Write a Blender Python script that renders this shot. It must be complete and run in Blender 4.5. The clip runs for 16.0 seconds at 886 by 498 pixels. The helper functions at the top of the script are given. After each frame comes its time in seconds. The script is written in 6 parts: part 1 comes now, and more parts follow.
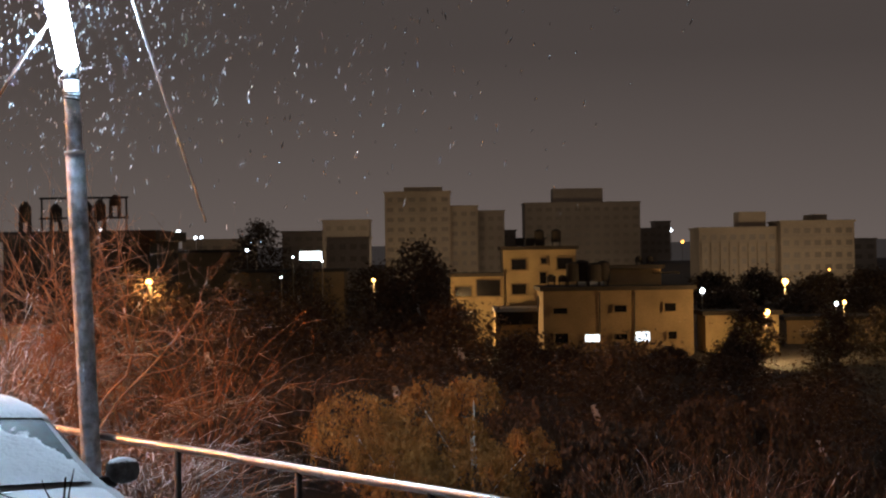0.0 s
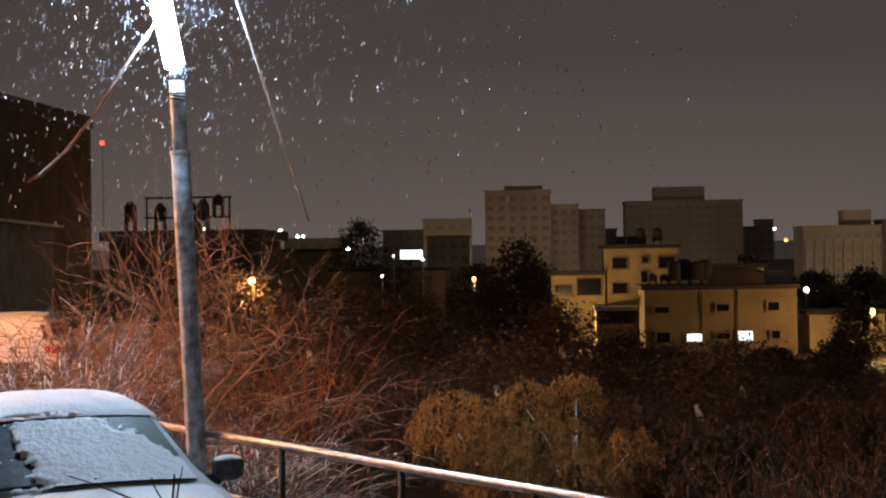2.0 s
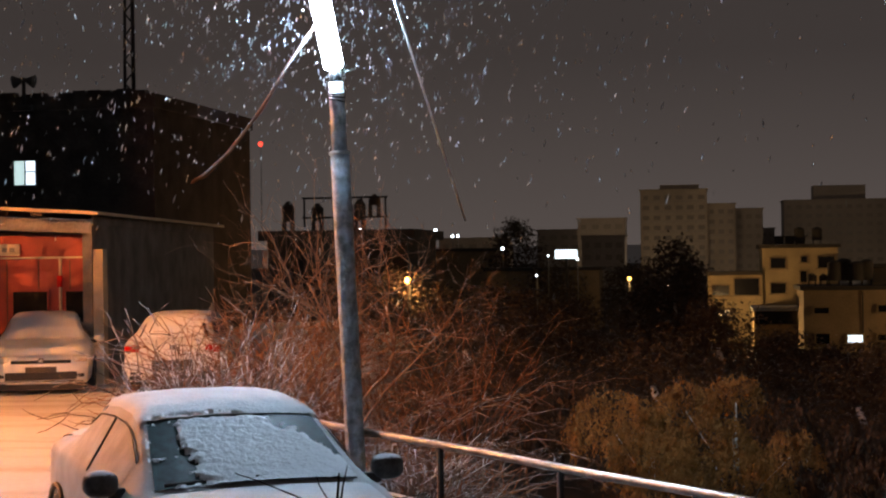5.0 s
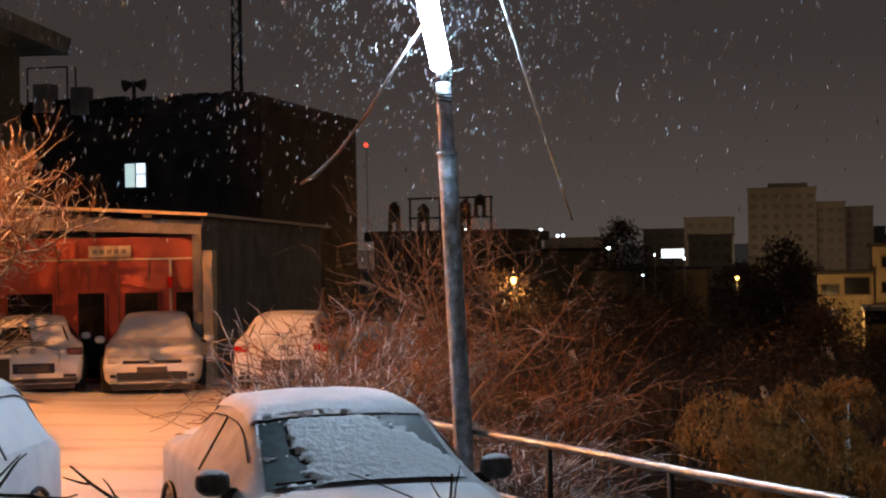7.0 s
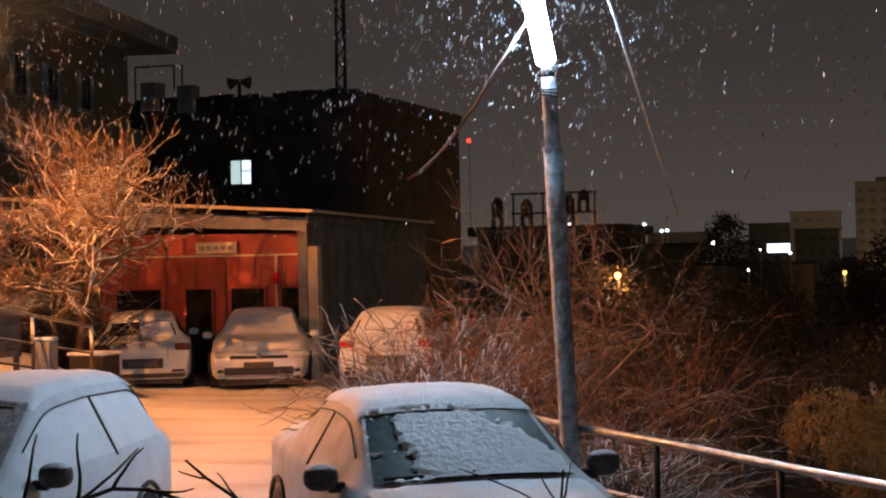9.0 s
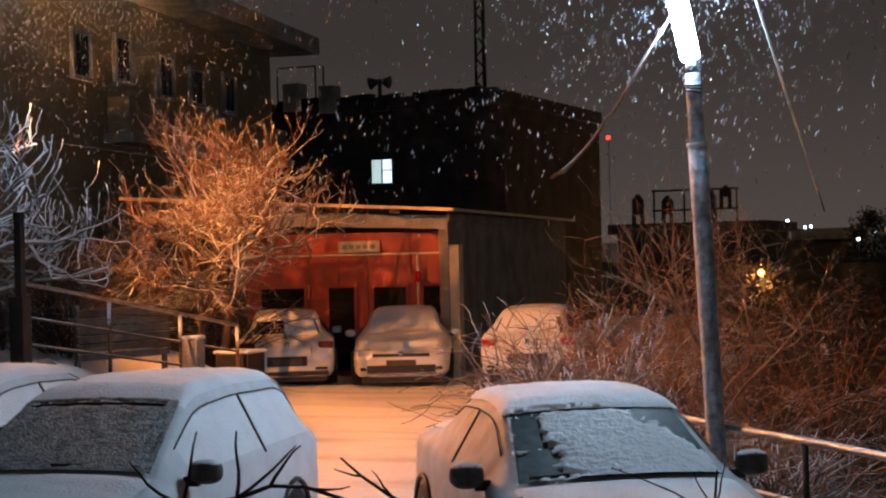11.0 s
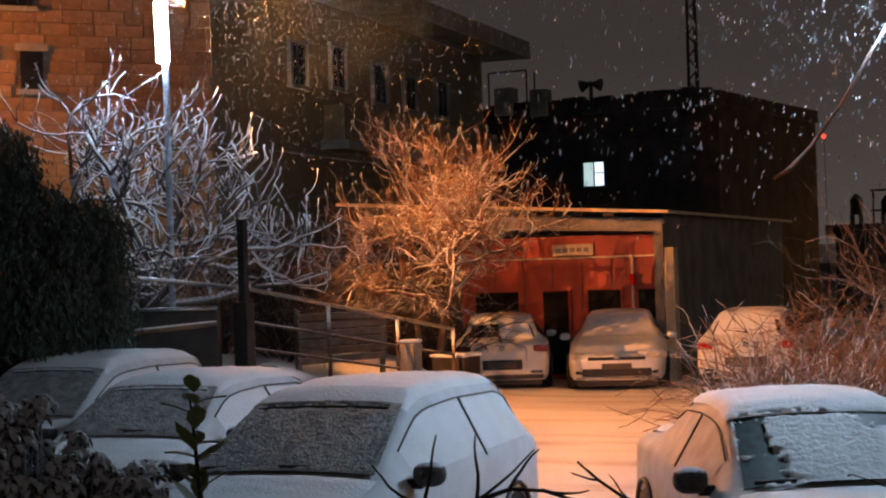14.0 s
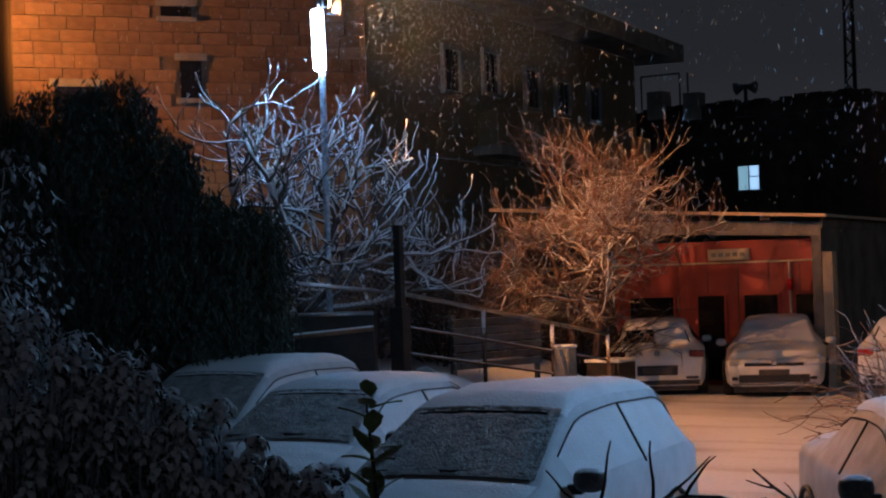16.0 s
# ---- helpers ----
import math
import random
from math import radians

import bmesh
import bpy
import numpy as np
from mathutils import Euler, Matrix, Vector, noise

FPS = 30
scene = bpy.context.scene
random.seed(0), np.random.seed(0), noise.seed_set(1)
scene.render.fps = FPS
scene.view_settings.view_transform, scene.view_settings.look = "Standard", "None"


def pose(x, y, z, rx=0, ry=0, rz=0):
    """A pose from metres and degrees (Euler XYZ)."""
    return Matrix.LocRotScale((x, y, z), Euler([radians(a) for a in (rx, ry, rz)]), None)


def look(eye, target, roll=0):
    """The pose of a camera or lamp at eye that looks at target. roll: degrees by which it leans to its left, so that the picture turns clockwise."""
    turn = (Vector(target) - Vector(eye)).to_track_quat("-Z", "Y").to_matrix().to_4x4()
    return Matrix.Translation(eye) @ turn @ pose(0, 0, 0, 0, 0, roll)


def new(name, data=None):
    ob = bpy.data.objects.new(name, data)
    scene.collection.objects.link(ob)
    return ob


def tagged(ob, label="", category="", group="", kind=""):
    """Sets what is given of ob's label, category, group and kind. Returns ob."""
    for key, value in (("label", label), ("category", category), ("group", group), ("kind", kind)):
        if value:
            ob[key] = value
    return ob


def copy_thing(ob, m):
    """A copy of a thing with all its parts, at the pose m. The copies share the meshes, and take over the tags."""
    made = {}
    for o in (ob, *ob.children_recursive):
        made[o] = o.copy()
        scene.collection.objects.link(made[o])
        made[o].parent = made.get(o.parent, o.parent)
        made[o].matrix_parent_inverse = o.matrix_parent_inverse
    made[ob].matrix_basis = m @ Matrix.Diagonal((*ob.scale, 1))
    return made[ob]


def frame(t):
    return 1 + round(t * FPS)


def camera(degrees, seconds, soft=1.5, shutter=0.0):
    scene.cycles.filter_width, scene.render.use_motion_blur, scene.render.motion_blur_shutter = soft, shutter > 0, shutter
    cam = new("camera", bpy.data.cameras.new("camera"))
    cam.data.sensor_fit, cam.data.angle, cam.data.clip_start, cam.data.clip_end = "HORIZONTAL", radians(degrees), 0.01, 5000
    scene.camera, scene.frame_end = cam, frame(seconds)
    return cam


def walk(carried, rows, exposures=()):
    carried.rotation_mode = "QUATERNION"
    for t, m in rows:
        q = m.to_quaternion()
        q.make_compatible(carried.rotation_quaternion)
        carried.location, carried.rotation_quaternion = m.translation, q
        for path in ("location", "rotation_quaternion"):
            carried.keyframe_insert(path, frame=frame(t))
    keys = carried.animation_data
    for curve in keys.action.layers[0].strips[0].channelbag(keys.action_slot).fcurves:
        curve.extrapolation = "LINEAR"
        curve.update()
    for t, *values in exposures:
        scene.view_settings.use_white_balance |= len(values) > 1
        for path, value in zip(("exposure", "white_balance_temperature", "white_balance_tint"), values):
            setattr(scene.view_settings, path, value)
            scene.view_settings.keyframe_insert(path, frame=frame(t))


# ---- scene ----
cam = camera(29.72, 16.0, soft=2.2)
# seconds, place in metres, turn in degrees
PATH = [
    (0.0, -0.000, 0.000, 2.380, 90.270, 0.800, 0.004),
    (0.5, -0.004, 0.005, 2.380, 90.283, 0.865, 0.754),
    (1.0, -0.009, 0.011, 2.380, 90.289, 0.882, 1.608),
    (1.5, -0.013, 0.016, 2.380, 90.286, 0.829, 2.408),
    (2.0, -0.019, 0.021, 2.380, 90.277, 0.829, 3.445),
    (2.5, -0.024, 0.026, 2.381, 90.264, 0.765, 4.388),
    (3.0, -0.030, 0.031, 2.381, 90.264, 0.792, 5.421),
    (3.5, -0.034, 0.034, 2.381, 90.271, 0.777, 6.194),
    (4.0, -0.039, 0.037, 2.381, 90.281, 0.778, 7.020),
    (6.5, -0.066, 0.047, 2.383, 90.403, 0.920, 11.417),
    (7.0, -0.072, 0.047, 2.383, 90.392, 0.987, 12.351),
    (7.5, -0.078, 0.048, 2.383, 90.373, 1.028, 13.250),
    (8.0, -0.084, 0.048, 2.384, 90.328, 1.071, 14.136),
    (8.5, -0.090, 0.047, 2.384, 90.307, 1.167, 15.082),
    (9.0, -0.095, 0.046, 2.384, 90.302, 1.145, 15.880),
    (11.5, -0.136, 0.029, 2.388, 90.361, 1.517, 21.760),
    (12.0, -0.144, 0.025, 2.388, 90.398, 1.616, 22.787),
    (12.5, -0.155, 0.017, 2.389, 90.464, 1.706, 24.264),
    (13.0, -0.165, 0.008, 2.390, 90.514, 1.817, 25.643),
    (13.5, -0.175, -0.000, 2.391, 90.573, 1.793, 26.882),
    (14.0, -0.182, -0.007, 2.392, 90.655, 1.841, 27.874),
    (14.5, -0.192, -0.017, 2.393, 90.739, 1.856, 29.137),
    (15.0, -0.202, -0.028, 2.394, 90.826, 1.869, 30.322),
    (15.5, -0.213, -0.040, 2.395, 90.920, 1.831, 31.700),
    (16.0, -0.224, -0.054, 2.397, 90.994, 1.924, 33.037),
]
EXPOSURES = [(0.0, 0.65, 6150, 10), (2.0, 0.55, 6150, 10), (4.0, 0.25, 6150, 10), (7.0, -0.05, 6150, 10), (9.0, -0.1, 6150, 10), (12.0, -0.1, 6150, 10), (15.0, -0.1, 6150, 10), (15.2, -1.05, 4600, 2), (16.0, -1.05, 4600, 2)]
walk(cam, [(t, pose(x, y, z, rx, ry, rz)) for t, x, y, z, rx, ry, rz in PATH], EXPOSURES)

# ---- night sky: low snow cloud lit from below by the town ----
world = bpy.data.worlds.new("night_sky")
scene.world = world
world.use_nodes = True
wn, wl = world.node_tree.nodes, world.node_tree.links
wn.clear()
w_out = wn.new("ShaderNodeOutputWorld")
w_bg = wn.new("ShaderNodeBackground")
w_co = wn.new("ShaderNodeTexCoord")
w_xyz = wn.new("ShaderNodeSeparateXYZ")
w_ramp = wn.new("ShaderNodeValToRGB")
w_noise = wn.new("ShaderNodeTexNoise")
w_mix = wn.new("ShaderNodeMix")
w_noise.inputs["Scale"].default_value = 1.6
w_noise.inputs["Detail"].default_value = 3.0
w_mix.data_type, w_mix.blend_type = "RGBA", "MULTIPLY"
w_mix.inputs[0].default_value = 0.28
wl.new(w_co.outputs["Generated"], w_xyz.inputs[0])
wl.new(w_xyz.outputs["Z"], w_ramp.inputs[0])
wl.new(w_co.outputs["Generated"], w_noise.inputs["Vector"])
wl.new(w_ramp.outputs["Color"], w_mix.inputs["A"])
wl.new(w_noise.outputs["Fac"], w_mix.inputs["B"])
wl.new(w_mix.outputs["Result"], w_bg.inputs["Color"])
wl.new(w_bg.outputs[0], w_out.inputs[0])
e = w_ramp.color_ramp.elements
e[0].position, e[0].color = 0.0, (0.094, 0.074, 0.064, 1)
e[1].position, e[1].color = 1.0, (0.020, 0.017, 0.016, 1)
mid = w_ramp.color_ramp.elements.new(0.12)
mid.color = (0.049, 0.0385, 0.034, 1)
w_bg.inputs["Strength"].default_value = 1.06


# ---- lamps of the place, and fill lights added for the town ----
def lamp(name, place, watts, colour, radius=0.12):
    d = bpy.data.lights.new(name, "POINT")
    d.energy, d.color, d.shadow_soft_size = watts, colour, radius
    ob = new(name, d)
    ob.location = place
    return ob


SODIUM = (1.0, 0.325, 0.075)
FLOOD = (-13.86, 18.37, 6.19)
flood_light = bpy.data.lights.new("yard_floodlight_beam", "SPOT")
flood_light.energy, flood_light.color, flood_light.shadow_soft_size = 6600, SODIUM, 0.012
flood_light.spot_size, flood_light.spot_blend = radians(165), 0.35
tagged(new("yard_floodlight_beam", flood_light), kind="structure").matrix_basis = look(FLOOD, (-6.0, 24.0, 3.8))
corner_light = bpy.data.lights.new("corner_lamp_light", "SPOT")
corner_light.energy, corner_light.color, corner_light.shadow_soft_size = 2200, (1.0, 0.29, 0.03), 0.1
corner_light.spot_size, corner_light.spot_blend = radians(108), 0.7
tagged(new("corner_lamp_light", corner_light), kind="structure").matrix_basis = look((-21.9, 18.3, 6.7), (-20.6, 23.0, 7.9))
# First five sit at visible globes; the others are added, unseen, to brighten facades.
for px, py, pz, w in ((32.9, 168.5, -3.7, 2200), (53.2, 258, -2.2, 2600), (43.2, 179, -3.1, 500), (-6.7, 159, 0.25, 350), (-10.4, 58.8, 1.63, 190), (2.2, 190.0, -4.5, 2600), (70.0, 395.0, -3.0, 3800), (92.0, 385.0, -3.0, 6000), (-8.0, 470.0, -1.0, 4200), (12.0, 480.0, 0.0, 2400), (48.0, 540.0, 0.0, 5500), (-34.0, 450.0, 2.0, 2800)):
    tagged(lamp("town_lamp_or_fill_light", (px, py, pz), w * (1.5 if py < 350 else 1.05), (1.0, 0.46, 0.13) if py < 80 else (1.0, 0.58, 0.22) if py < 350 else (1.0, 0.70, 0.42), 0.3), kind="structure")


# ---- materials ----
def make(name, colour, rough=0.7, metal=0.0, vary=0.25, scale=6.0, bump=0.15, fine=60.0, snow=None, second=None, glow=None):
    """A surface with variation at two scales, fine relief and, where snow is given, snow lying on faces that look up."""
    m = bpy.data.materials.new(name)
    m.use_nodes = True
    n, l = m.node_tree.nodes, m.node_tree.links
    b = n["Principled BSDF"]
    b.inputs["Roughness"].default_value, b.inputs["Metallic"].default_value = rough, metal
    co = n.new("ShaderNodeTexCoord")
    big, small = n.new("ShaderNodeTexNoise"), n.new("ShaderNodeTexNoise")
    big.inputs["Scale"].default_value, small.inputs["Scale"].default_value = scale, fine
    big.inputs["Detail"].default_value, small.inputs["Detail"].default_value = 5.0, 3.0
    for t in (big, small):
        l.new(co.outputs["Object"], t.inputs["Vector"])
    ramp = n.new("ShaderNodeValToRGB")
    lo = second or [c * (1 - vary) for c in colour]
    ramp.color_ramp.elements[0].position, ramp.color_ramp.elements[0].color = 0.36, (*lo, 1)
    ramp.color_ramp.elements[1].position, ramp.color_ramp.elements[1].color = 0.66, (*[min(1, c * (1 + vary * 0.3)) for c in colour], 1)
    l.new(big.outputs["Fac"], ramp.inputs[0])
    grain = n.new("ShaderNodeMix")
    grain.data_type, grain.blend_type = "RGBA", "OVERLAY"
    grain.inputs[0].default_value = 0.35
    l.new(ramp.outputs["Color"], grain.inputs["A"])
    l.new(small.outputs["Fac"], grain.inputs["B"])
    last = grain.outputs["Result"]
    if snow is not None:
        geo, sep = n.new("ShaderNodeNewGeometry"), n.new("ShaderNodeSeparateXYZ")
        l.new(geo.outputs["Normal"], sep.inputs[0])
        add, cut = n.new("ShaderNodeMath"), n.new("ShaderNodeMapRange")
        add.operation = "MULTIPLY_ADD"
        l.new(small.outputs["Fac"], add.inputs[0])
        add.inputs[1].default_value = 0.5
        l.new(sep.outputs["Z"], add.inputs[2])
        cut.inputs["From Min"].default_value, cut.inputs["From Max"].default_value = snow + 0.2, snow + 0.36
        l.new(add.outputs[0], cut.inputs[0])
        cover = n.new("ShaderNodeMix")
        cover.data_type = "RGBA"
        l.new(cut.outputs[0], cover.inputs[0])
        l.new(last, cover.inputs["A"])
        cover.inputs["B"].default_value = (0.80, 0.82, 0.85, 1)
        last = cover.outputs["Result"]
    l.new(last, b.inputs["Base Color"])
    if bump:
        bp = n.new("ShaderNodeBump")
        bp.inputs["Strength"].default_value, bp.inputs["Distance"].default_value = bump, 0.02
        l.new(small.outputs["Fac"], bp.inputs["Height"])
        l.new(bp.outputs[0], b.inputs["Normal"])
    if glow:
        b.inputs["Emission Color"].default_value = (*glow[:3], 1)
        b.inputs["Emission Strength"].default_value = glow[3]
    return m


SNOW = make("snow", (0.84, 0.86, 0.88), 0.65, vary=0.06, scale=3, bump=0.5, fine=38)
FROST = make("frost_crust", (0.40, 0.40, 0.39), 0.55, vary=0.4, scale=9, bump=0.9, fine=55)
FROST_GLASS = make("frosted_glass", (0.018, 0.045, 0.047), 0.45, vary=0.5, scale=14, bump=0.08, fine=90)
SIDE_FROST = make("frosted_side_glass", (0.52, 0.52, 0.52), 0.5, vary=0.25, scale=5, bump=0.5, fine=110)
CAR_SILVER = make("silver_paint_frosted", (0.56, 0.57, 0.58), 0.6, vary=0.16, scale=5, bump=0.25, fine=120)
CAR_WHITE = make("white_car_paint", (0.74, 0.74, 0.73), 0.3, vary=0.12, scale=3, bump=0.1, fine=90)
CAR_GREY = make("grey_car_paint_frosted", (0.70, 0.72, 0.74), 0.6, vary=0.12, scale=4, bump=0.3, fine=100)
DARK_GLASS = make("dark_car_glass", (0.012, 0.014, 0.016), 0.08, vary=0.3, bump=0.0)
RUBBER = make("black_rubber", (0.012, 0.012, 0.012), 0.8, bump=0.3)
PLASTIC = make("black_plastic", (0.02, 0.02, 0.021), 0.55, vary=0.3, bump=0.15)
CHROME = make("chrome", (0.6, 0.6, 0.6), 0.2, metal=1.0, vary=0.1, bump=0.02)
TAIL_RED = make("red_tail_lens", (0.45, 0.012, 0.01), 0.15, vary=0.2, bump=0.0)
HEAD_LENS = make("headlight_lens", (0.55, 0.55, 0.52), 0.1, vary=0.2, bump=0.0)
PLATE = make("number_plate", (0.07, 0.06, 0.05), 0.5, vary=0.2)
GALV = make("galvanised_steel", (0.58, 0.66, 0.76), 0.5, metal=0.1, vary=0.45, scale=11, bump=0.9, fine=36)
RAIL_STEEL = make("rail_steel_snowy", (0.34, 0.35, 0.36), 0.35, metal=0.8, vary=0.3, scale=8, bump=0.15, snow=0.72)
RUST_RAIL = make("rusty_rail_snowy", (0.16, 0.10, 0.06), 0.7, metal=0.2, vary=0.5, scale=6, snow=0.4)
TAIL_DIM = make("dark_tail_lens", (0.10, 0.012, 0.01), 0.2, vary=0.2, bump=0.0)
BLACK_STEEL = make("dark_steel", (0.035, 0.032, 0.03), 0.6, metal=0.3, vary=0.4, scale=4, bump=0.25)
CABLE = make("cable_sheath", (0.50, 0.18, 0.05), 0.6, vary=0.3, scale=9)
WIRE = make("bright_wire", (0.7, 0.72, 0.74), 0.6, metal=0.0, vary=0.2)
TUBE = make("lit_tube", (0.9, 0.9, 0.9), 0.3, vary=0.02, bump=0, glow=(0.62, 0.81, 1.0, 300.0))
TUBE2 = make("lit_tube_small", (0.9, 0.9, 0.9), 0.3, vary=0.02, bump=0, glow=(0.66, 0.80, 1.0, 235.0))
LIT_SIGN = make("lit_sign_panel", (0.9, 0.9, 0.9), 0.3, vary=0.02, bump=0, glow=(0.82, 0.95, 1.0, 2.2))
SOIL = make("dark_soil", (0.035, 0.024, 0.016), 0.95, vary=0.5, scale=2, bump=0.5, fine=14, snow=1.02)
SODIUM_GLASS = make("sodium_lamp_glass", (0.9, 0.6, 0.3), 0.3, vary=0.02, bump=0, glow=(1.0, 0.45, 0.12, 60.0))
TOWN_LAMP = make("town_sodium_lamp", (0.9, 0.6, 0.3), 0.3, vary=0.02, bump=0, glow=(1.0, 0.42, 0.06, 3.6))
TOWN_LAMP_COOL = make("town_cool_lamp", (0.9, 0.9, 0.9), 0.3, vary=0.02, bump=0, glow=(0.85, 0.93, 1.0, 6.0))
LIT_WINDOW = make("lit_window_pane", (0.8, 0.8, 0.8), 0.3, vary=0.02, bump=0, glow=(0.78, 0.90, 1.0, 1.5))
LIT_CURTAIN = make("lit_window_curtain", (0.75, 0.78, 0.7), 0.6, vary=0.1, bump=0.1, glow=(0.66, 0.85, 0.80, 0.85))
RED_LAMP = make("red_mast_light", (0.8, 0.05, 0.03), 0.3, vary=0.02, bump=0, glow=(1.0, 0.06, 0.03, 2.5))
RED_WALL = make("red_painted_metal", (0.38, 0.055, 0.03), 0.55, vary=0.3, scale=2.0, bump=0.2)
CREAM = make("cream_paint", (0.62, 0.52, 0.36), 0.6, vary=0.2, scale=3)
CONCRETE = make("grey_concrete", (0.27, 0.245, 0.21), 0.85, vary=0.4, scale=1.6, bump=0.4, fine=30)
CONCRETE_PALE = make("pale_concrete", (0.30, 0.28, 0.25), 0.85, vary=0.3, scale=1.4, bump=0.3, fine=26)
SHEET = make("corrugated_sheet", (0.17, 0.17, 0.16), 0.5, metal=0.3, vary=0.3, scale=2, snow=0.55)
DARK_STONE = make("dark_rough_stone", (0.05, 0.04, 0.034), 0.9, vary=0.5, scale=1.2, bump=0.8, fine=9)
JOINT = make("mortar", (0.20, 0.15, 0.10), 0.95, vary=0.3, scale=3)
WINDOW_DARK = make("unlit_window", (0.012, 0.011, 0.010), 0.15, vary=0.3, bump=0.0)
TWIG = make("russet_twig", (0.17, 0.082, 0.038), 0.75, vary=0.5, scale=5, bump=0.2, snow=0.82)
TWIG_RUST = make("orange_brown_twig", (0.34, 0.15, 0.066), 0.75, vary=0.5, scale=5, bump=0.2, snow=0.84)
TWIG_PALE = make("frosted_twig", (0.20, 0.15, 0.12), 0.75, vary=0.4, scale=5, bump=0.2, snow=0.48)
TRIM = make("frosted_trim", (0.10, 0.095, 0.09), 0.7, vary=0.5, scale=12, bump=0.3)
MIRROR_CASE = make("mirror_case_frosted", (0.10, 0.095, 0.09), 0.7, vary=0.5, scale=14, bump=0.6, fine=60, snow=0.62)
BARK = make("bark_with_snow", (0.25, 0.13, 0.07), 0.85, vary=0.4, scale=9, bump=0.3, snow=0.36)
BARK_SNOWY = make("snow_plastered_bark", (0.22, 0.18, 0.16), 0.8, vary=0.4, scale=9, bump=0.3, snow=0.0)
BARK_WET = make("wet_bark", (0.075, 0.045, 0.03), 0.6, vary=0.4, scale=9, bump=0.3, snow=0.42)
TWIG_DARK = make("near_twig", (0.03, 0.02, 0.016), 0.6, vary=0.4, scale=20, bump=0.2, snow=0.85)
LEAF_DARK = make("evergreen_leaf", (0.04, 0.052, 0.034), 0.55, vary=0.5, scale=2.0, bump=0.2, snow=0.74)
LEAF_SNOW = make("leaf_with_snow", (0.05, 0.052, 0.035), 0.6, vary=0.5, scale=3.0, bump=0.2, snow=0.20)
LEAF_DRY = make("withered_leaf", (0.46, 0.22, 0.05), 0.75, vary=0.5, scale=2.5, bump=0.2, snow=0.95)
LEAF_WOOD = make("far_scrub_leaf", (0.09, 0.064, 0.042), 0.8, vary=0.5, scale=0.15, bump=0.2, snow=0.95)
# Paler than the scrub leaf: valley haze is put into the colour, besides snow.
LEAF_FAR = make("hazed_snow_dusted_far_leaf", (0.12, 0.088, 0.06), 0.85, vary=0.4, scale=0.15, bump=0.1, snow=0.98)
LEAF_GREEN = make("green_leaf", (0.24, 0.28, 0.10), 0.4, vary=0.35, scale=12, bump=0.1)
PLANK = make("weathered_plank", (0.16, 0.14, 0.125), 0.8, vary=0.4, scale=4, bump=0.3, snow=0.6)
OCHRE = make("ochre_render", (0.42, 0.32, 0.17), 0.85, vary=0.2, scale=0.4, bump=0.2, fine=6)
# A dimmed OCHRE for walls that get less light; the shade is in the colour.
OCHRE_DIM = make("shade_dimmed_ochre_stone", (0.27, 0.195, 0.105), 0.85, vary=0.25, scale=0.3, bump=0.2, fine=6)
TOWER = make("tower_stone", (0.36, 0.31, 0.25), 0.9, vary=0.2, scale=0.06, bump=0.1, fine=2)
TOWER_PALE = make("pale_tower_stone", (0.42, 0.35, 0.26), 0.9, vary=0.2, scale=0.06, bump=0.1, fine=2)
# Pane tone pulled towards the walls: distance haze is put into the colour.
TOWER_WIN = make("haze_pale_tower_window", (0.24, 0.205, 0.165), 0.4, vary=0.3, bump=0)
ROOF_DARK = make("dark_roof", (0.05, 0.042, 0.035), 0.9, vary=0.3, scale=0.6)


def stone_material():
    """Sawn limestone blocks, each of its own shade."""
    m = make("limestone_block", (0.36, 0.22, 0.11), 0.9, vary=0.2, scale=2.2, bump=0.6, fine=22)
    n, l = m.node_tree.nodes, m.node_tree.links
    info, mul = n.new("ShaderNodeObjectInfo"), n.new("ShaderNodeMix")
    mul.data_type, mul.blend_type = "RGBA", "MULTIPLY"
    rng = n.new("ShaderNodeMapRange")
    rng.inputs["To Min"].default_value, rng.inputs["To Max"].default_value = 0.62, 1.0
    l.new(info.outputs["Random"], rng.inputs[0])
    b = n["Principled BSDF"]
    src = b.inputs["Base Color"].links[0].from_socket
    mul.inputs[0].default_value = 1.0
    l.new(src, mul.inputs["A"])
    l.new(rng.outputs[0], mul.inputs["B"])
    l.new(mul.outputs["Result"], b.inputs["Base Color"])
    return m


STONE = stone_material()
FROST_GLASS.node_tree.nodes["Principled BSDF"].inputs["Specular IOR Level"].default_value = 0.15


def flake_material():
    """Snowflakes, which let the light through."""
    m = bpy.data.materials.new("snowflake")
    m.use_nodes = True
    n, l = m.node_tree.nodes, m.node_tree.links
    n.clear()
    out, mix = n.new("ShaderNodeOutputMaterial"), n.new("ShaderNodeMixShader")
    a, b = n.new("ShaderNodeBsdfDiffuse"), n.new("ShaderNodeBsdfTranslucent")
    a.inputs[0].default_value = b.inputs[0].default_value = (0.55, 0.56, 0.58, 1)
    l.new(a.outputs[0], mix.inputs[1])
    l.new(b.outputs[0], mix.inputs[2])
    l.new(mix.outputs[0], out.inputs[0])
    return m


FLAKE = flake_material()


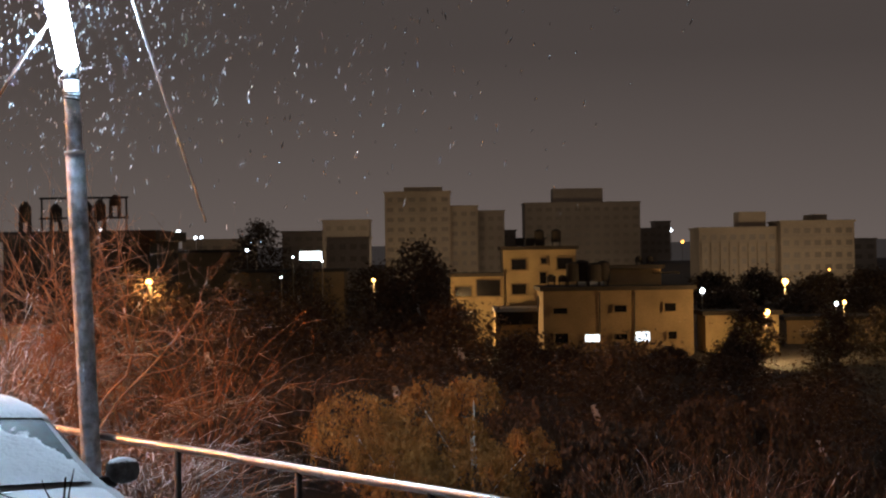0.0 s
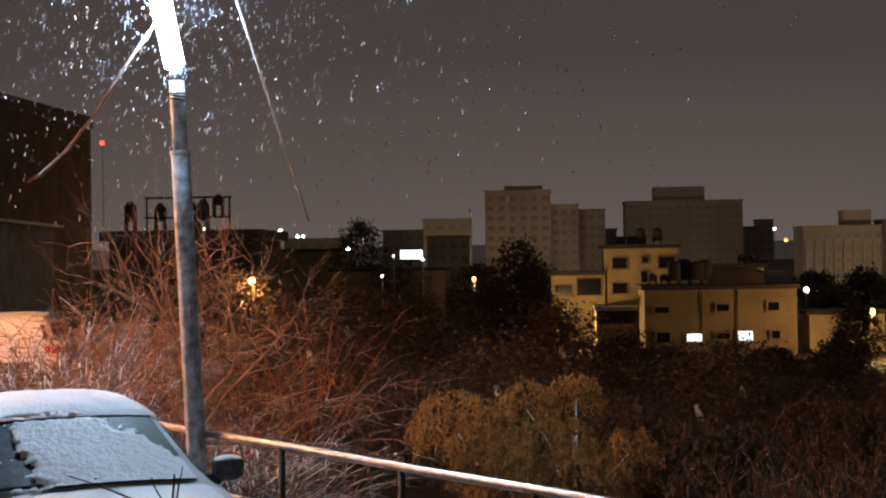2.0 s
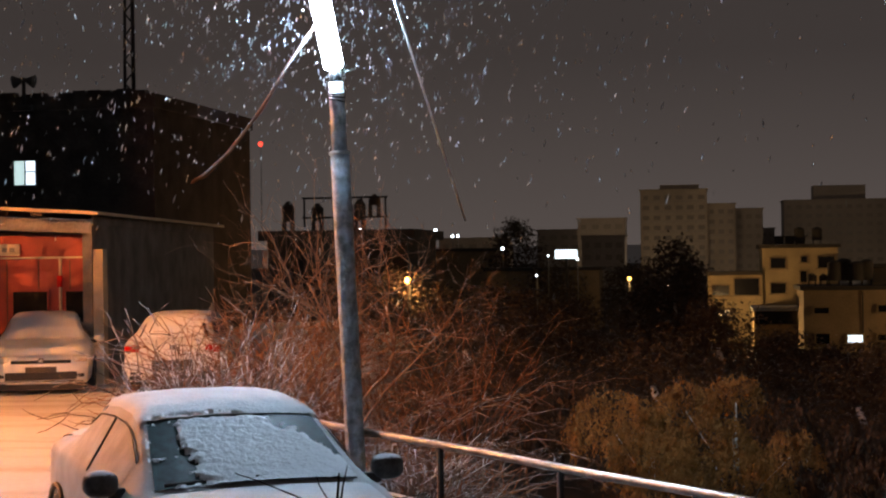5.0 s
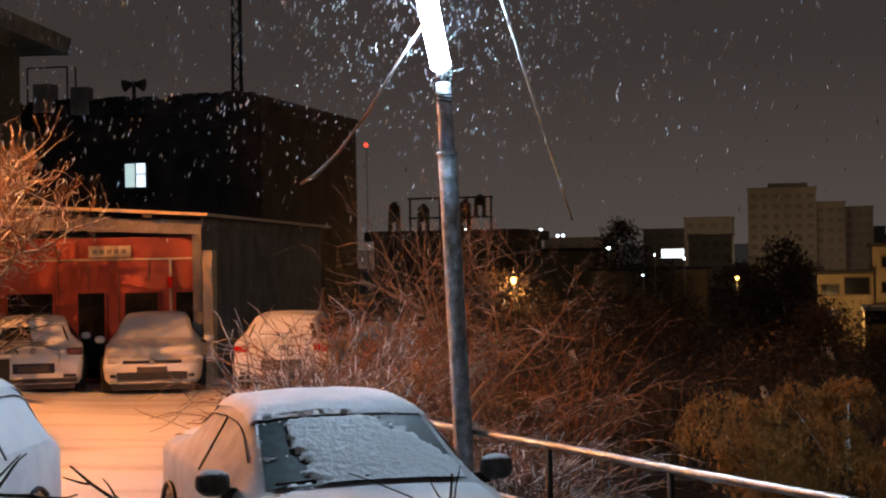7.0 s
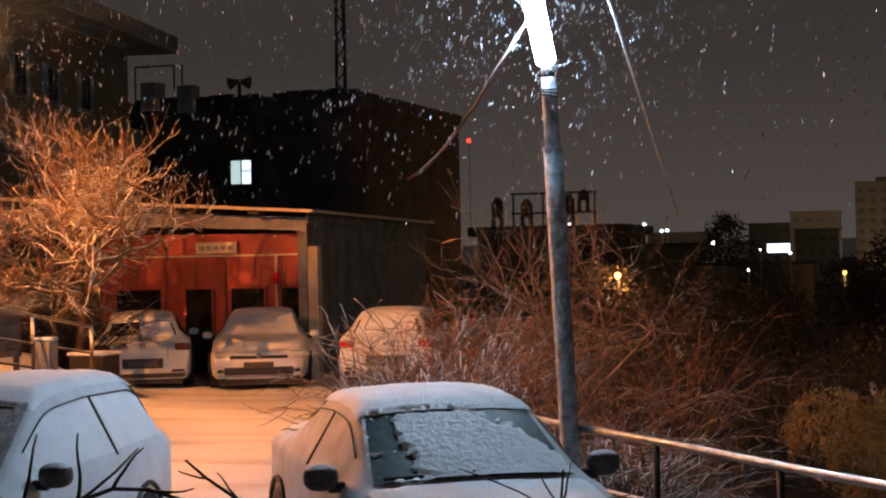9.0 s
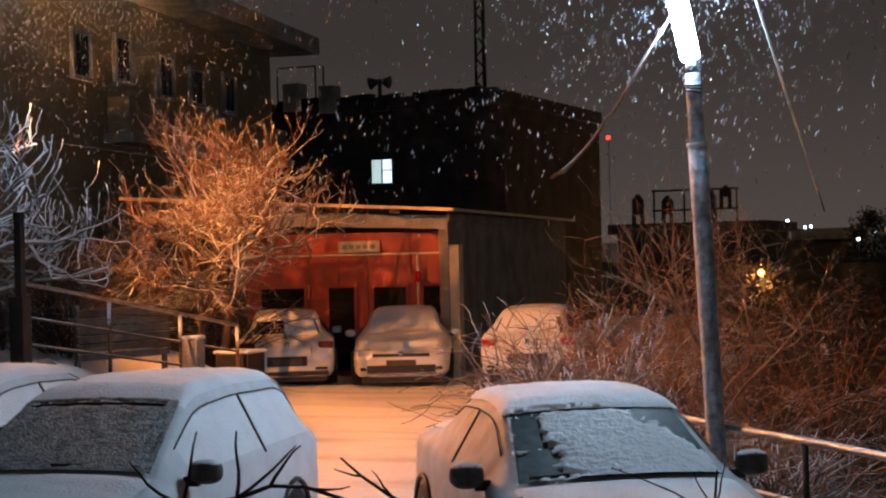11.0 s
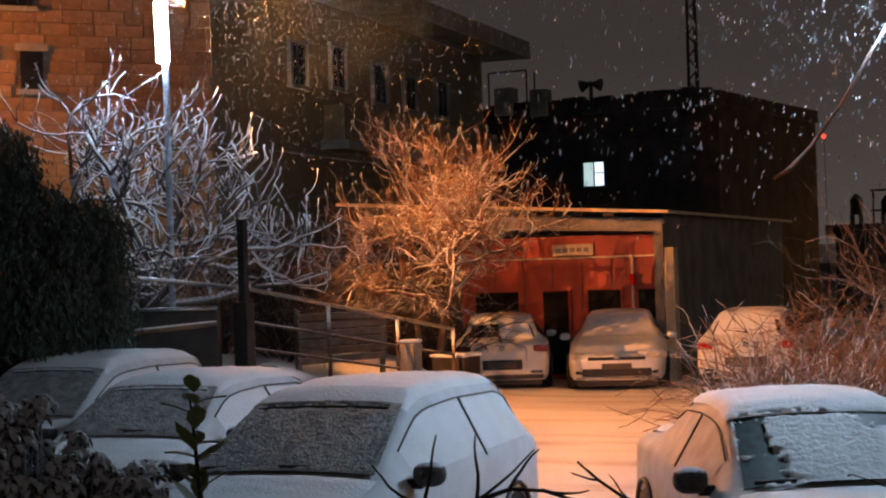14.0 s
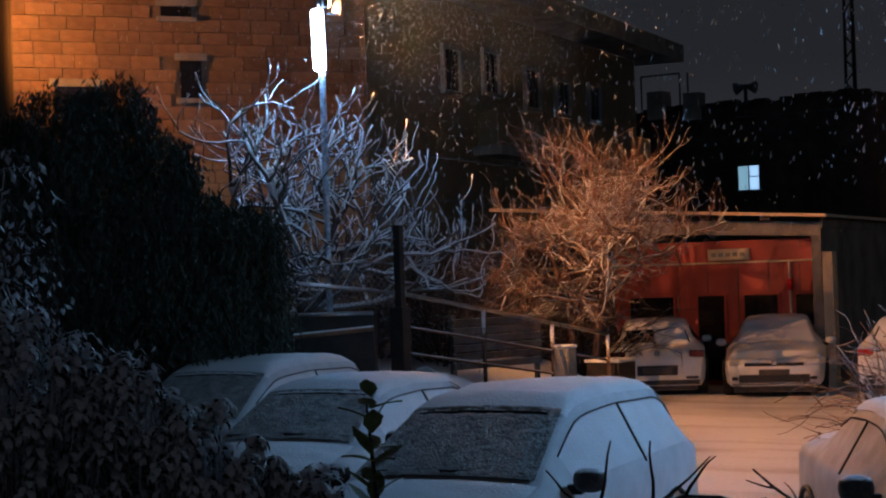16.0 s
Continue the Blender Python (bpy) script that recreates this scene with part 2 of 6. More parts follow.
def ground_material():
    """Snow, thin and trodden in the yard with tyre tracks, patchy over dark soil on the slope."""
    m = bpy.data.materials.new("snowy_ground")
    m.use_nodes = True
    n, l = m.node_tree.nodes, m.node_tree.links
    b = n["Principled BSDF"]
    b.inputs["Roughness"].default_value = 0.75
    co = n.new("ShaderNodeTexCoord")
    turn = n.new("ShaderNodeMapping")
    turn.inputs["Rotation"].default_value = (0, 0, radians(-14))
    turn.inputs["Scale"].default_value = (0.16, 1.0, 1.0)
    l.new(co.outputs["Object"], turn.inputs["Vector"])
    track, fine, patch = n.new("ShaderNodeTexNoise"), n.new("ShaderNodeTexNoise"), n.new("ShaderNodeTexNoise")
    track.inputs["Scale"].default_value, track.inputs["Detail"].default_value = 1.7, 4
    fine.inputs["Scale"].default_value, fine.inputs["Detail"].default_value = 14, 5
    patch.inputs["Scale"].default_value, patch.inputs["Detail"].default_value = 0.5, 6
    l.new(turn.outputs[0], track.inputs["Vector"])
    l.new(co.outputs["Object"], fine.inputs["Vector"])
    l.new(co.outputs["Object"], patch.inputs["Vector"])
    r1 = n.new("ShaderNodeValToRGB")
    r1.color_ramp.elements[0].position, r1.color_ramp.elements[0].color = 0.36, (0.54, 0.52, 0.50, 1)
    r1.color_ramp.elements[1].position, r1.color_ramp.elements[1].color = 0.50, (0.70, 0.71, 0.72, 1)
    l.new(track.outputs["Fac"], r1.inputs[0])
    mix = n.new("ShaderNodeMix")
    mix.data_type, mix.blend_type = "RGBA", "OVERLAY"
    mix.inputs[0].default_value = 0.3
    l.new(r1.outputs["Color"], mix.inputs["A"])
    l.new(fine.outputs["Fac"], mix.inputs["B"])
    # soil below the level of the yard
    sep, low = n.new("ShaderNodeSeparateXYZ"), n.new("ShaderNodeMapRange")
    l.new(co.outputs["Object"], sep.inputs[0])
    low.inputs["From Min"].default_value, low.inputs["From Max"].default_value = -0.15, -0.5
    l.new(sep.outputs["Z"], low.inputs[0])
    soil = n.new("ShaderNodeValToRGB")
    soil.color_ramp.elements[0].position, soil.color_ramp.elements[0].color = 0.45, (0.022, 0.017, 0.012, 1)
    soil.color_ramp.elements[1].position, soil.color_ramp.elements[1].color = 0.75, (0.055, 0.048, 0.042, 1)
    l.new(patch.outputs["Fac"], soil.inputs[0])
    both = n.new("ShaderNodeMix")
    both.data_type = "RGBA"
    l.new(low.outputs[0], both.inputs[0])
    l.new(mix.outputs["Result"], both.inputs["A"])
    l.new(soil.outputs["Color"], both.inputs["B"])
    l.new(both.outputs["Result"], b.inputs["Base Color"])
    bp = n.new("ShaderNodeBump")
    bp.inputs["Strength"].default_value, bp.inputs["Distance"].default_value = 0.5, 0.03
    l.new(fine.outputs["Fac"], bp.inputs["Height"])
    l.new(bp.outputs[0], b.inputs["Normal"])
    return m


GROUND = ground_material()


# ---- builders ----
def mesh_of(name, verts, faces, material, smooth=False):
    me = bpy.data.meshes.new(name)
    me.from_pydata([tuple(v) for v in verts], [], faces)
    me.materials.append(material)
    if smooth:
        me.polygons.foreach_set("use_smooth", [True] * len(me.polygons))
    me.update()
    return me


def thing(name, label, category, group="", kind=""):
    return tagged(new(name), label, category, group, kind)


def hang(name, me, parent, label="", m=None):
    ob = new(name, me)
    ob.parent = parent
    if m is not None:
        ob.matrix_basis = m
    if label:
        ob["label"] = label
    return ob


def part(name, bm, material, parent, label="", smooth=False, m=None):
    me = bpy.data.meshes.new(name)
    bm.to_mesh(me)
    bm.free()
    me.materials.append(material)
    if smooth:
        me.polygons.foreach_set("use_smooth", [True] * len(me.polygons))
    return hang(name, me, parent, label, m)


def box(x0, x1, y0, y1, z0, z1, bevel=0.0, bm=None):
    bm = bm or bmesh.new()
    got = bmesh.ops.create_cube(bm, size=1, matrix=Matrix.Translation(((x0 + x1) / 2, (y0 + y1) / 2, (z0 + z1) / 2)) @ Matrix.Diagonal((x1 - x0, y1 - y0, z1 - z0, 1)))
    if bevel:
        es = list({ed for v in got["verts"] for ed in v.link_edges})
        bmesh.ops.bevel(bm, geom=es, offset=bevel, segments=2, affect="EDGES", profile=0.6)
    return bm


def tubes(lines, sides=6):
    """Tapered tubes along lines of (x, y, z, radius). Returns verts and faces."""
    verts, faces = [], []
    for line in lines:
        pts = np.array([p[:3] for p in line], float)
        d = np.gradient(pts, axis=0)
        d /= np.linalg.norm(d, axis=1)[:, None] + 1e-9
        ref = np.array((0.0, 0.0, 1.0)) if abs(d[0][2]) < 0.9 else np.array((1.0, 0.0, 0.0))
        start = len(verts)
        for k, (q, t) in enumerate(zip(pts, d)):
            a = np.cross(t, ref)
            a /= np.linalg.norm(a) + 1e-9
            b = np.cross(a, t)
            for s in range(sides):
                w = 2 * math.pi * s / sides
                verts.append(q + line[k][3] * (math.cos(w) * a + math.sin(w) * b))
            if k:
                o = start + (k - 1) * sides
                for s in range(sides):
                    s2 = (s + 1) % sides
                    faces.append((o + s, o + s2, o + sides + s2, o + sides + s))
        faces.append(tuple(range(start, start + sides))[::-1])
        faces.append(tuple(range(len(verts) - sides, len(verts))))
    return verts, faces


def pipe(name, pts, radius, material, parent, label="", sides=10):
    v, f = tubes([[(*q, radius) for q in pts]], sides)
    return hang(name, mesh_of(name, v, f, material, True), parent, label)


# ---- ground ----
def smooth01(a, b, v):
    t = min(1.0, max(0.0, (v - a) / (b - a)))
    return t * t * (3 - 2 * t)


def yard_edge(x, y):
    """Metres past the outer edge of the yard."""
    s1 = (x + 3.30) * 0.787 + (y - 14.29) * 0.617
    s2 = (x + 5.3 + 0.17 * (y - 16)) * 0.985
    return max(min(s1, s2), y - 62.0) - 0.35


VALLEY = [(0, -1.0), (14, -1.6), (30, -5.0), (100, -8.0), (180, -8.6), (260, -7.5), (430, -6.5), (620, -1.0), (1200, 8.0), (4000, 30.0)]


def ground_z(x, y):
    d = math.hypot(x, y)
    deep = np.interp(d, [v[0] for v in VALLEY], [v[1] for v in VALLEY])
    s = yard_edge(x, y)
    yard = 0.15 * smooth01(12, 28, y) + 1.0 * smooth01(-11.6, -14.0, x + 0.12 * (y - 18)) * smooth01(28.5, 24, y)
    if s <= 0:
        return yard
    return max(deep, yard - s * 0.20 - 0.25 * smooth01(0, 1.0, s))


def build_ground():
    radii = [0.0] + [1.2 * k for k in range(1, 40)] + [48 * 1.13 ** k for k in range(1, 38)]
    n = 180
    verts, faces = [(0, 0, ground_z(0, 0))], []
    for r in radii[1:]:
        for k in range(n):
            a = 2 * math.pi * k / n
            x, y = r * math.cos(a), r * math.sin(a)
            verts.append((x, y, ground_z(x, y) + 0.03 * noise.noise(Vector((x * 0.6, y * 0.6, 0)))))
    for k in range(n):
        faces.append((0, 1 + k, 1 + (k + 1) % n))
    for i in range(len(radii) - 2):
        o = 1 + i * n
        for k in range(n):
            k2 = (k + 1) % n
            faces.append((o + k, o + n + k, o + n + k2, o + k2))
    ob = new("ground", mesh_of("ground", verts, faces, GROUND, True))
    tagged(ob, "snow-covered yard falling to a dark valley slope", "ground", kind="structure")


build_ground()


# ---- cars ----
def profile(keys, y):
    ys = [k[0] for k in keys]
    return [float(np.interp(y, ys, [k[i] for k in keys])) for i in range(1, len(keys[0]))]


# along the length: y, half width, belt height, half width of the top edge, height of the top edge, height of the top middle
SEDAN = [(-2.30, 0.62, 0.50, 0.50, 0.56, 0.58), (-2.22, 0.78, 0.62, 0.66, 0.68, 0.71), (-1.95, 0.86, 0.72, 0.72, 0.77, 0.81), (-1.22, 0.88, 0.83, 0.74, 0.87, 0.90),
         (-1.08, 0.885, 0.86, 0.74, 0.895, 0.925), (-0.30, 0.89, 0.90, 0.62, 1.305, 1.335), (-0.05, 0.89, 0.905, 0.60, 1.345, 1.385), (0.40, 0.89, 0.91, 0.59, 1.36, 1.41),
         (0.95, 0.89, 0.92, 0.58, 1.325, 1.37), (1.10, 0.885, 0.93, 0.585, 1.27, 1.315), (1.72, 0.87, 0.95, 0.66, 1.01, 1.04), (2.15, 0.84, 0.93, 0.70, 0.985, 1.0), (2.27, 0.76, 0.80, 0.66, 0.88, 0.90), (2.32, 0.68, 0.6, 0.55, 0.64, 0.66)]
HATCH = [(-2.05, 0.62, 0.50, 0.50, 0.58, 0.60), (-1.97, 0.78, 0.62, 0.66, 0.72, 0.75), (-1.75, 0.85, 0.74, 0.72, 0.82, 0.86), (-1.10, 0.865, 0.88, 0.71, 0.95, 0.985),
         (-0.95, 0.87, 0.91, 0.70, 0.99, 1.02), (-0.25, 0.875, 0.94, 0.575, 1.37, 1.40), (0.0, 0.875, 0.945, 0.56, 1.41, 1.455), (0.5, 0.875, 0.95, 0.555, 1.43, 1.475),
         (1.30, 0.87, 0.97, 0.54, 1.39, 1.435), (1.48, 0.865, 0.97, 0.55, 1.33, 1.375), (1.80, 0.85, 0.95, 0.68, 0.99, 1.01), (1.95, 0.83, 0.86, 0.70, 0.90, 0.92), (2.02, 0.74, 0.6, 0.6, 0.66, 0.68)]
MPV = [(-2.10, 0.62, 0.50, 0.50, 0.60, 0.62), (-2.02, 0.80, 0.66, 0.68, 0.78, 0.81), (-1.85, 0.86, 0.78, 0.72, 0.88, 0.92), (-1.30, 0.88, 0.92, 0.73, 1.0, 1.04),
       (-1.15, 0.885, 0.95, 0.72, 1.04, 1.07), (-0.30, 0.89, 0.98, 0.60, 1.47, 1.50), (-0.05, 0.89, 0.985, 0.585, 1.53, 1.575), (0.6, 0.89, 0.99, 0.58, 1.56, 1.61),
       (1.65, 0.885, 1.0, 0.57, 1.52, 1.565), (1.85, 0.88, 1.0, 0.58, 1.45, 1.49), (2.08, 0.86, 0.98, 0.70, 1.04, 1.06), (2.15, 0.83, 0.86, 0.70, 0.92, 0.94), (2.19, 0.74, 0.6, 0.6, 0.66, 0.68)]


def skin(keys, y, v):
    """A point of the body: y along the car, v from -1 (one sill) over 0 (the middle of the top) to 1 (the other sill)."""
    w, zb, we, ze, zt = profile(keys, y)
    s, side = abs(v), 1 if v >= 0 else -1
    stops = [0.0, 0.10, 0.20, 0.30, 0.34, 0.38, 0.60, 0.66, 0.82, 0.94, 1.0]
    cant = we + (w - we) * 0.12
    xs = [0, we * 0.36, we * 0.70, we * 0.93, we, cant, w * 0.965, w * 0.99, w, w * 0.97, w * 0.90]
    zs = [zt, zt - (zt - ze) * 0.08, zt - (zt - ze) * 0.34, ze + (zt - ze) * 0.25, ze - 0.006, ze - (ze - zb) * 0.13, zb, zb - 0.06, min(0.52, zb - 0.1), 0.30, 0.22]
    return Vector((side * float(np.interp(s, stops, xs)), y, float(np.interp(s, stops, zs))))


def patch(keys, ys, vs, lift, thick=None):
    """A panel that follows the body, lifted off it; thick(i, j, p) adds a cover and cuts holes where it gives none."""
    grid, ok = [], []
    for i, y in enumerate(ys):
        row, keep = [], []
        for j, v in enumerate(vs):
            p = skin(keys, y, v)
            dy = skin(keys, y + 0.02, v) - skin(keys, y - 0.02, v)
            dv = skin(keys, y, min(1, v + 0.01)) - skin(keys, y, max(-1, v - 0.01))
            nrm = dv.cross(dy) if dv.length and dy.length else Vector((0, 0, 1))
            nrm.normalize()
            if nrm.dot(Vector((p.x, 0, p.z - 0.5))) < 0:
                nrm = -nrm
            t = thick(i / max(1, len(ys) - 1), j / max(1, len(vs) - 1), p) if thick else 0.0
            keep.append(t is not None)
            row.append(p + nrm * (lift + (t or 0.0)))
        grid.append(row)
        ok.append(keep)
    verts = [q for row in grid for q in row]
    m = len(vs)
    faces = []
    for i in range(len(ys) - 1):
        for j in range(m - 1):
            if ok[i][j] and ok[i + 1][j] and ok[i][j + 1] and ok[i + 1][j + 1]:
                faces.append((i * m + j, i * m + j + 1, (i + 1) * m + j + 1, (i + 1) * m + j))
    return verts, faces


def span(a, b, n):
    return [a + (b - a) * k / (n - 1) for k in range(n)]


def edge_fade(u, v, hard=0.10):
    return min(1.0, min(u, 1 - u) / hard, min(v, 1 - v) / hard)


def wheel(name, parent, x, y, r, side):
    hub = 0.0
    prof = [(-0.10, r * 0.62), (-0.105, r * 0.93), (-0.07, r), (0.07, r), (0.105, r * 0.93), (0.10, r * 0.62)]
    n, verts, faces = 20, [], []
    for px, pr in prof:
        for k in range(n):
            a = 2 * math.pi * k / n
            verts.append((px, pr * math.cos(a), pr * math.sin(a)))
    for i in range(len(prof) - 1):
        for k in range(n):
            k2 = (k + 1) % n
            faces.append((i * n + k, i * n + k2, (i + 1) * n + k2, (i + 1) * n + k))
    tyre = hang(name, mesh_of("tyre", verts, faces, RUBBER, True), parent, "black tyre caked with snow", pose(x, y, r))
    bm = bmesh.new()
    bmesh.ops.create_cone(bm, cap_ends=True, segments=18, radius1=r * 0.63, radius2=r * 0.58, depth=0.15, matrix=Matrix.Rotation(radians(90), 4, "Y"))
    for k in range(5):
        bmesh.ops.create_cube(bm, size=1, matrix=Matrix.Rotation(2 * math.pi * k / 5, 4, "X") @ Matrix.Translation((side * 0.075, 0, r * 0.32)) @ Matrix.Diagonal((0.02, 0.05, r * 0.5, 1)))
    part("rim", bm, GALV, tyre, "grey wheel rim")
    return tyre


def build_car(name, label, keys, paint, place, turn, screen, style, glass, side_glass, mirror_paint=MIRROR_CASE, depth=0.045, tall=1.0):
    car = thing(name, label, "car", "parked cars")
    car.matrix_basis = pose(*place, 0, 0, turn) @ Matrix.Diagonal((1, 1, tall, 1))
    y0, y1 = keys[0][0], keys[-1][0]
    ys = sorted({round(k[0], 3) for k in keys} | {round(v, 3) for v in span(y0, y1, 40)})
    vs = [-1, -0.94, -0.82, -0.66, -0.60, -0.49, -0.38, -0.34, -0.30, -0.20, -0.10, 0, 0.10, 0.20, 0.30, 0.34, 0.38, 0.49, 0.60, 0.66, 0.82, 0.94, 1]
    v, f = patch(keys, ys, vs, 0.0)
    n = len(vs)
    f += [tuple(range(n))[::-1], tuple(range(len(v) - n, len(v)))]
    f += [(i * n, (i + 1) * n, (i + 1) * n + n - 1, i * n + n - 1) for i in range(len(ys) - 1)]
    hang("body", mesh_of("body", v, f, paint, True), car, "frosted body shell")
    # glass: from the cowl to the header, the rear window, and two side windows a side
    cowl, header, back_top, back_low = screen
    v, f = patch(keys, span(cowl + 0.03, header - 0.02, 16), span(-0.30, 0.30, 17), 0.006)
    hang("windscreen", mesh_of("windscreen", v, f, glass), car, "windscreen under patchy frozen snow" if style == "front" else "windscreen")
    v, f = patch(keys, span(back_top + 0.02, back_low - 0.04, 10), span(-0.29, 0.29, 13), 0.006)
    hang("rear_window", mesh_of("rear_window", v, f, DARK_GLASS), car, "dark rear window")
    mid = (header + back_top) / 2 - 0.05
    for side in (-1, 1):
        for a, b in ((cowl + 0.42, mid - 0.04), (mid + 0.04, back_top + 0.12)):
            v, f = patch(keys, span(a, b, 10), [side * k for k in span(0.40, 0.585, 6)], 0.006)
            # slope of the front edge with the pillar
            hang("side_window", mesh_of("side_window", v, f, side_glass), car, "frosted side window")
            q = [skin(keys, y, side * 0.392) + Vector((side * 0.012, 0, 0.006)) for y in span(a - 0.03, b + 0.03, 10)]
            pipe("window_trim", q, 0.007, TRIM, car, sides=5)
        q = [skin(keys, mid, side * k) + Vector((side * 0.008, 0, 0)) for k in span(0.39, 0.60, 6)]
        pipe("pillar", q, 0.009, TRIM, car, sides=5)
        # door mirrors
        p = skin(keys, cowl + 0.28, side * 0.60)
        bm, sized = bmesh.new(), 0.8 if mirror_paint is CAR_WHITE else 1.0
        bmesh.ops.create_uvsphere(bm, u_segments=18, v_segments=12, radius=1.0)
        for vert in bm.verts:
            c = vert.co
            for ax in range(3):
                c[ax] = math.copysign(abs(c[ax]) ** 0.78, c[ax])
            vert.co = (p.x + side * 0.13 + c.x * 0.115 * sized, p.y - 0.005 + c.y * 0.085 * sized, p.z + 0.085 + c.z * 0.088 * sized)
        mir = part("mirror", bm, mirror_paint, car, "frosted door mirror", True)
        part("mirror_arm", box(min(p.x - side * 0.03, p.x + side * 0.08), max(p.x - side * 0.03, p.x + side * 0.08), p.y - 0.03, p.y + 0.03, p.z - 0.02, p.z + 0.05, 0.01), PLASTIC, mir)
        for wy in (y0 + 0.86, y1 - 0.84):
            wheel("wheel", car, side * 0.80, wy, 0.31, side)
            pts = [(side * 0.895, wy + 0.37 * math.cos(t), 0.31 + 0.37 * math.sin(t)) for t in span(0.05, math.pi - 0.05, 11)]
            pipe("wheel_arch", pts, 0.022, PLASTIC, car, sides=5)
    # snow on the roof, the bonnet and the boot
    def lie(k, big=1.0):
        def cover(u, w, p):
            g = edge_fade(u, w, 0.12)
            return depth * big * (0.25 + 0.75 * g) + 0.010 * noise.noise(Vector((p.x * 7, p.y * 7, k))) * g + 0.006 * noise.noise(Vector((p.x * 22, p.y * 22, k)))
        return cover
    roof_v = 0.35
    v, f = patch(keys, span(header - 0.04, back_top + 0.06, 34), span(-roof_v, roof_v, 37), 0.004, lie(1))
    hang("roof_snow", mesh_of("roof_snow", v, f, SNOW, True), car, "smooth layer of snow on the roof")
    v, f = patch(keys, span(y0 + 0.12, cowl - 0.05, 22), span(-0.34, 0.34, 27), 0.004, lie(2, 0.6))
    hang("bonnet_snow", mesh_of("bonnet_snow", v, f, SNOW, True), car, "thin snow on the bonnet")
    if back_low < y1 - 0.25:
        v, f = patch(keys, span(back_low + 0.03, y1 - 0.10, 10), span(-0.33, 0.33, 17), 0.004, lie(3))
        hang("boot_snow", mesh_of("boot_snow", v, f, SNOW, True), car, "snow on the boot")
    return car


def wipers(car, keys, cowl):
    for x0, x1 in ((-0.62, 0.02), (-0.02, 0.60)):
        q = [(x, cowl + 0.05 + 0.04 * math.sin((x - x0) * 4), skin(keys, cowl + 0.05, 0).z + 0.035 - 0.03 * abs(x)) for x in span(x0, x1, 6)]
        pipe("wiper", q, 0.013, PLASTIC, car, "dark wiper under crusted snow", sides=5)


def ragged(car, keys, cowl, header, hole, label, material, seed, thick=0.03, rows=64, cols=84):
    """Frozen snow on the windscreen, with holes where hole(u, w) is above nothing. u runs up the glass, w across."""
    def cover(u, w, p):
        h = hole(u, w) + 0.16 * noise.noise(Vector((u * 9, w * 11, seed))) + 0.09 * noise.noise(Vector((u * 27, w * 31, seed)))
        if h > 0.06:
            return None
        g = min(1.0, (0.06 - h) / 0.14)
        return thick * (0.15 + 0.85 * g) + 0.007 * noise.noise(Vector((p.x * 26, p.y * 26, p.z * 26 + seed)))
    v, f = patch(keys, span(cowl + 0.0, header + 0.0, rows), span(-0.315, 0.315, cols), 0.008, cover)
    hang("windscreen_snow", mesh_of("windscreen_snow", v, f, material, True), car, label)


# the near saloon
SED_SCREEN = (-1.08, -0.30, 1.10, 1.72)
sedan = build_car("saloon_car", "silver saloon under snow beside the railing, windscreen partly cleared", SEDAN, CAR_SILVER, (-3.46, 11.55, 0.0), 31.0, SED_SCREEN, "front", FROST_GLASS, SIDE_FROST)


def sedan_hole(u, w):
    # u 0 at the cowl, 1 at the header; w 0 on the side away from the railing
    clear_a = 0.5 - max(abs(w - 0.115) / 0.105, abs(u - 0.66) / 0.25) * 0.5
    clear_low = 0.35 - max(abs(w - 0.12) / 0.15, abs(u - 0.22) / 0.22) * 0.35
    right = (w - 0.56) * 1.6 - (1 - u) * 0.95 - max(0.0, 0.28 - u) * 1.0
    rim = (w - 0.955) * 6 if w > 0.955 else -1
    top = 0.25 - abs(u - 0.93) * 8 if w < 0.58 else -1
    return max(clear_a * 1.3, clear_low * 0.85, right, rim, top) + 0.0


ragged(sedan, SEDAN, -1.08, -0.30, sedan_hole, "crust of frozen snow with cleared patches", SNOW, 4.0)
wipers(sedan, SEDAN, -1.10)

# the row of near cars on the other side
MPV_SCREEN = (-1.15, -0.30, 1.85, 2.08)
mpv = build_car("family_car", "grey family car coated with frost and snow", MPV, CAR_GREY, (-6.72, 10.72, 0.0), 8.0, MPV_SCREEN, "front", FROST_GLASS, SNOW, tall=0.95)
ragged(mpv, MPV, -1.15, -0.30, lambda u, w: 0.2 - abs(u - 0.93) * 7 if 0.08 < w < 0.9 else -0.5, "rippled crust of ice and snow", FROST, 9.0, 0.02)
wipers(mpv, MPV, -1.17)
hatch = build_car("hatchback_car", "snow-covered hatchback parked beside the family car", HATCH, CAR_GREY, (-9.55, 12.4, 0.0), 8.0, (-0.95, -0.25, 1.48, 1.80), "front", FROST_GLASS, SNOW)
ragged(hatch, HATCH, -0.95, -0.25, lambda u, w: 0.2 - abs(u - 0.94) * 7 if 0.1 < w < 0.9 else -0.5, "thin crust of snow", FROST, 13.0, 0.015)
wipers(hatch, HATCH, -0.97)
suv = build_car("estate_car", "snow-covered car at the end of the row under the evergreen", MPV, CAR_GREY, (-12.15, 14.0, 0.0), 10.0, MPV_SCREEN, "front", FROST_GLASS, SNOW, tall=0.97)
ragged(suv, MPV, -1.15, -0.30, lambda u, w: 0.2 - abs(u - 0.95) * 7 if 0.1 < w < 0.9 else -0.5, "thin crust of snow", FROST, 17.0, 0.015)


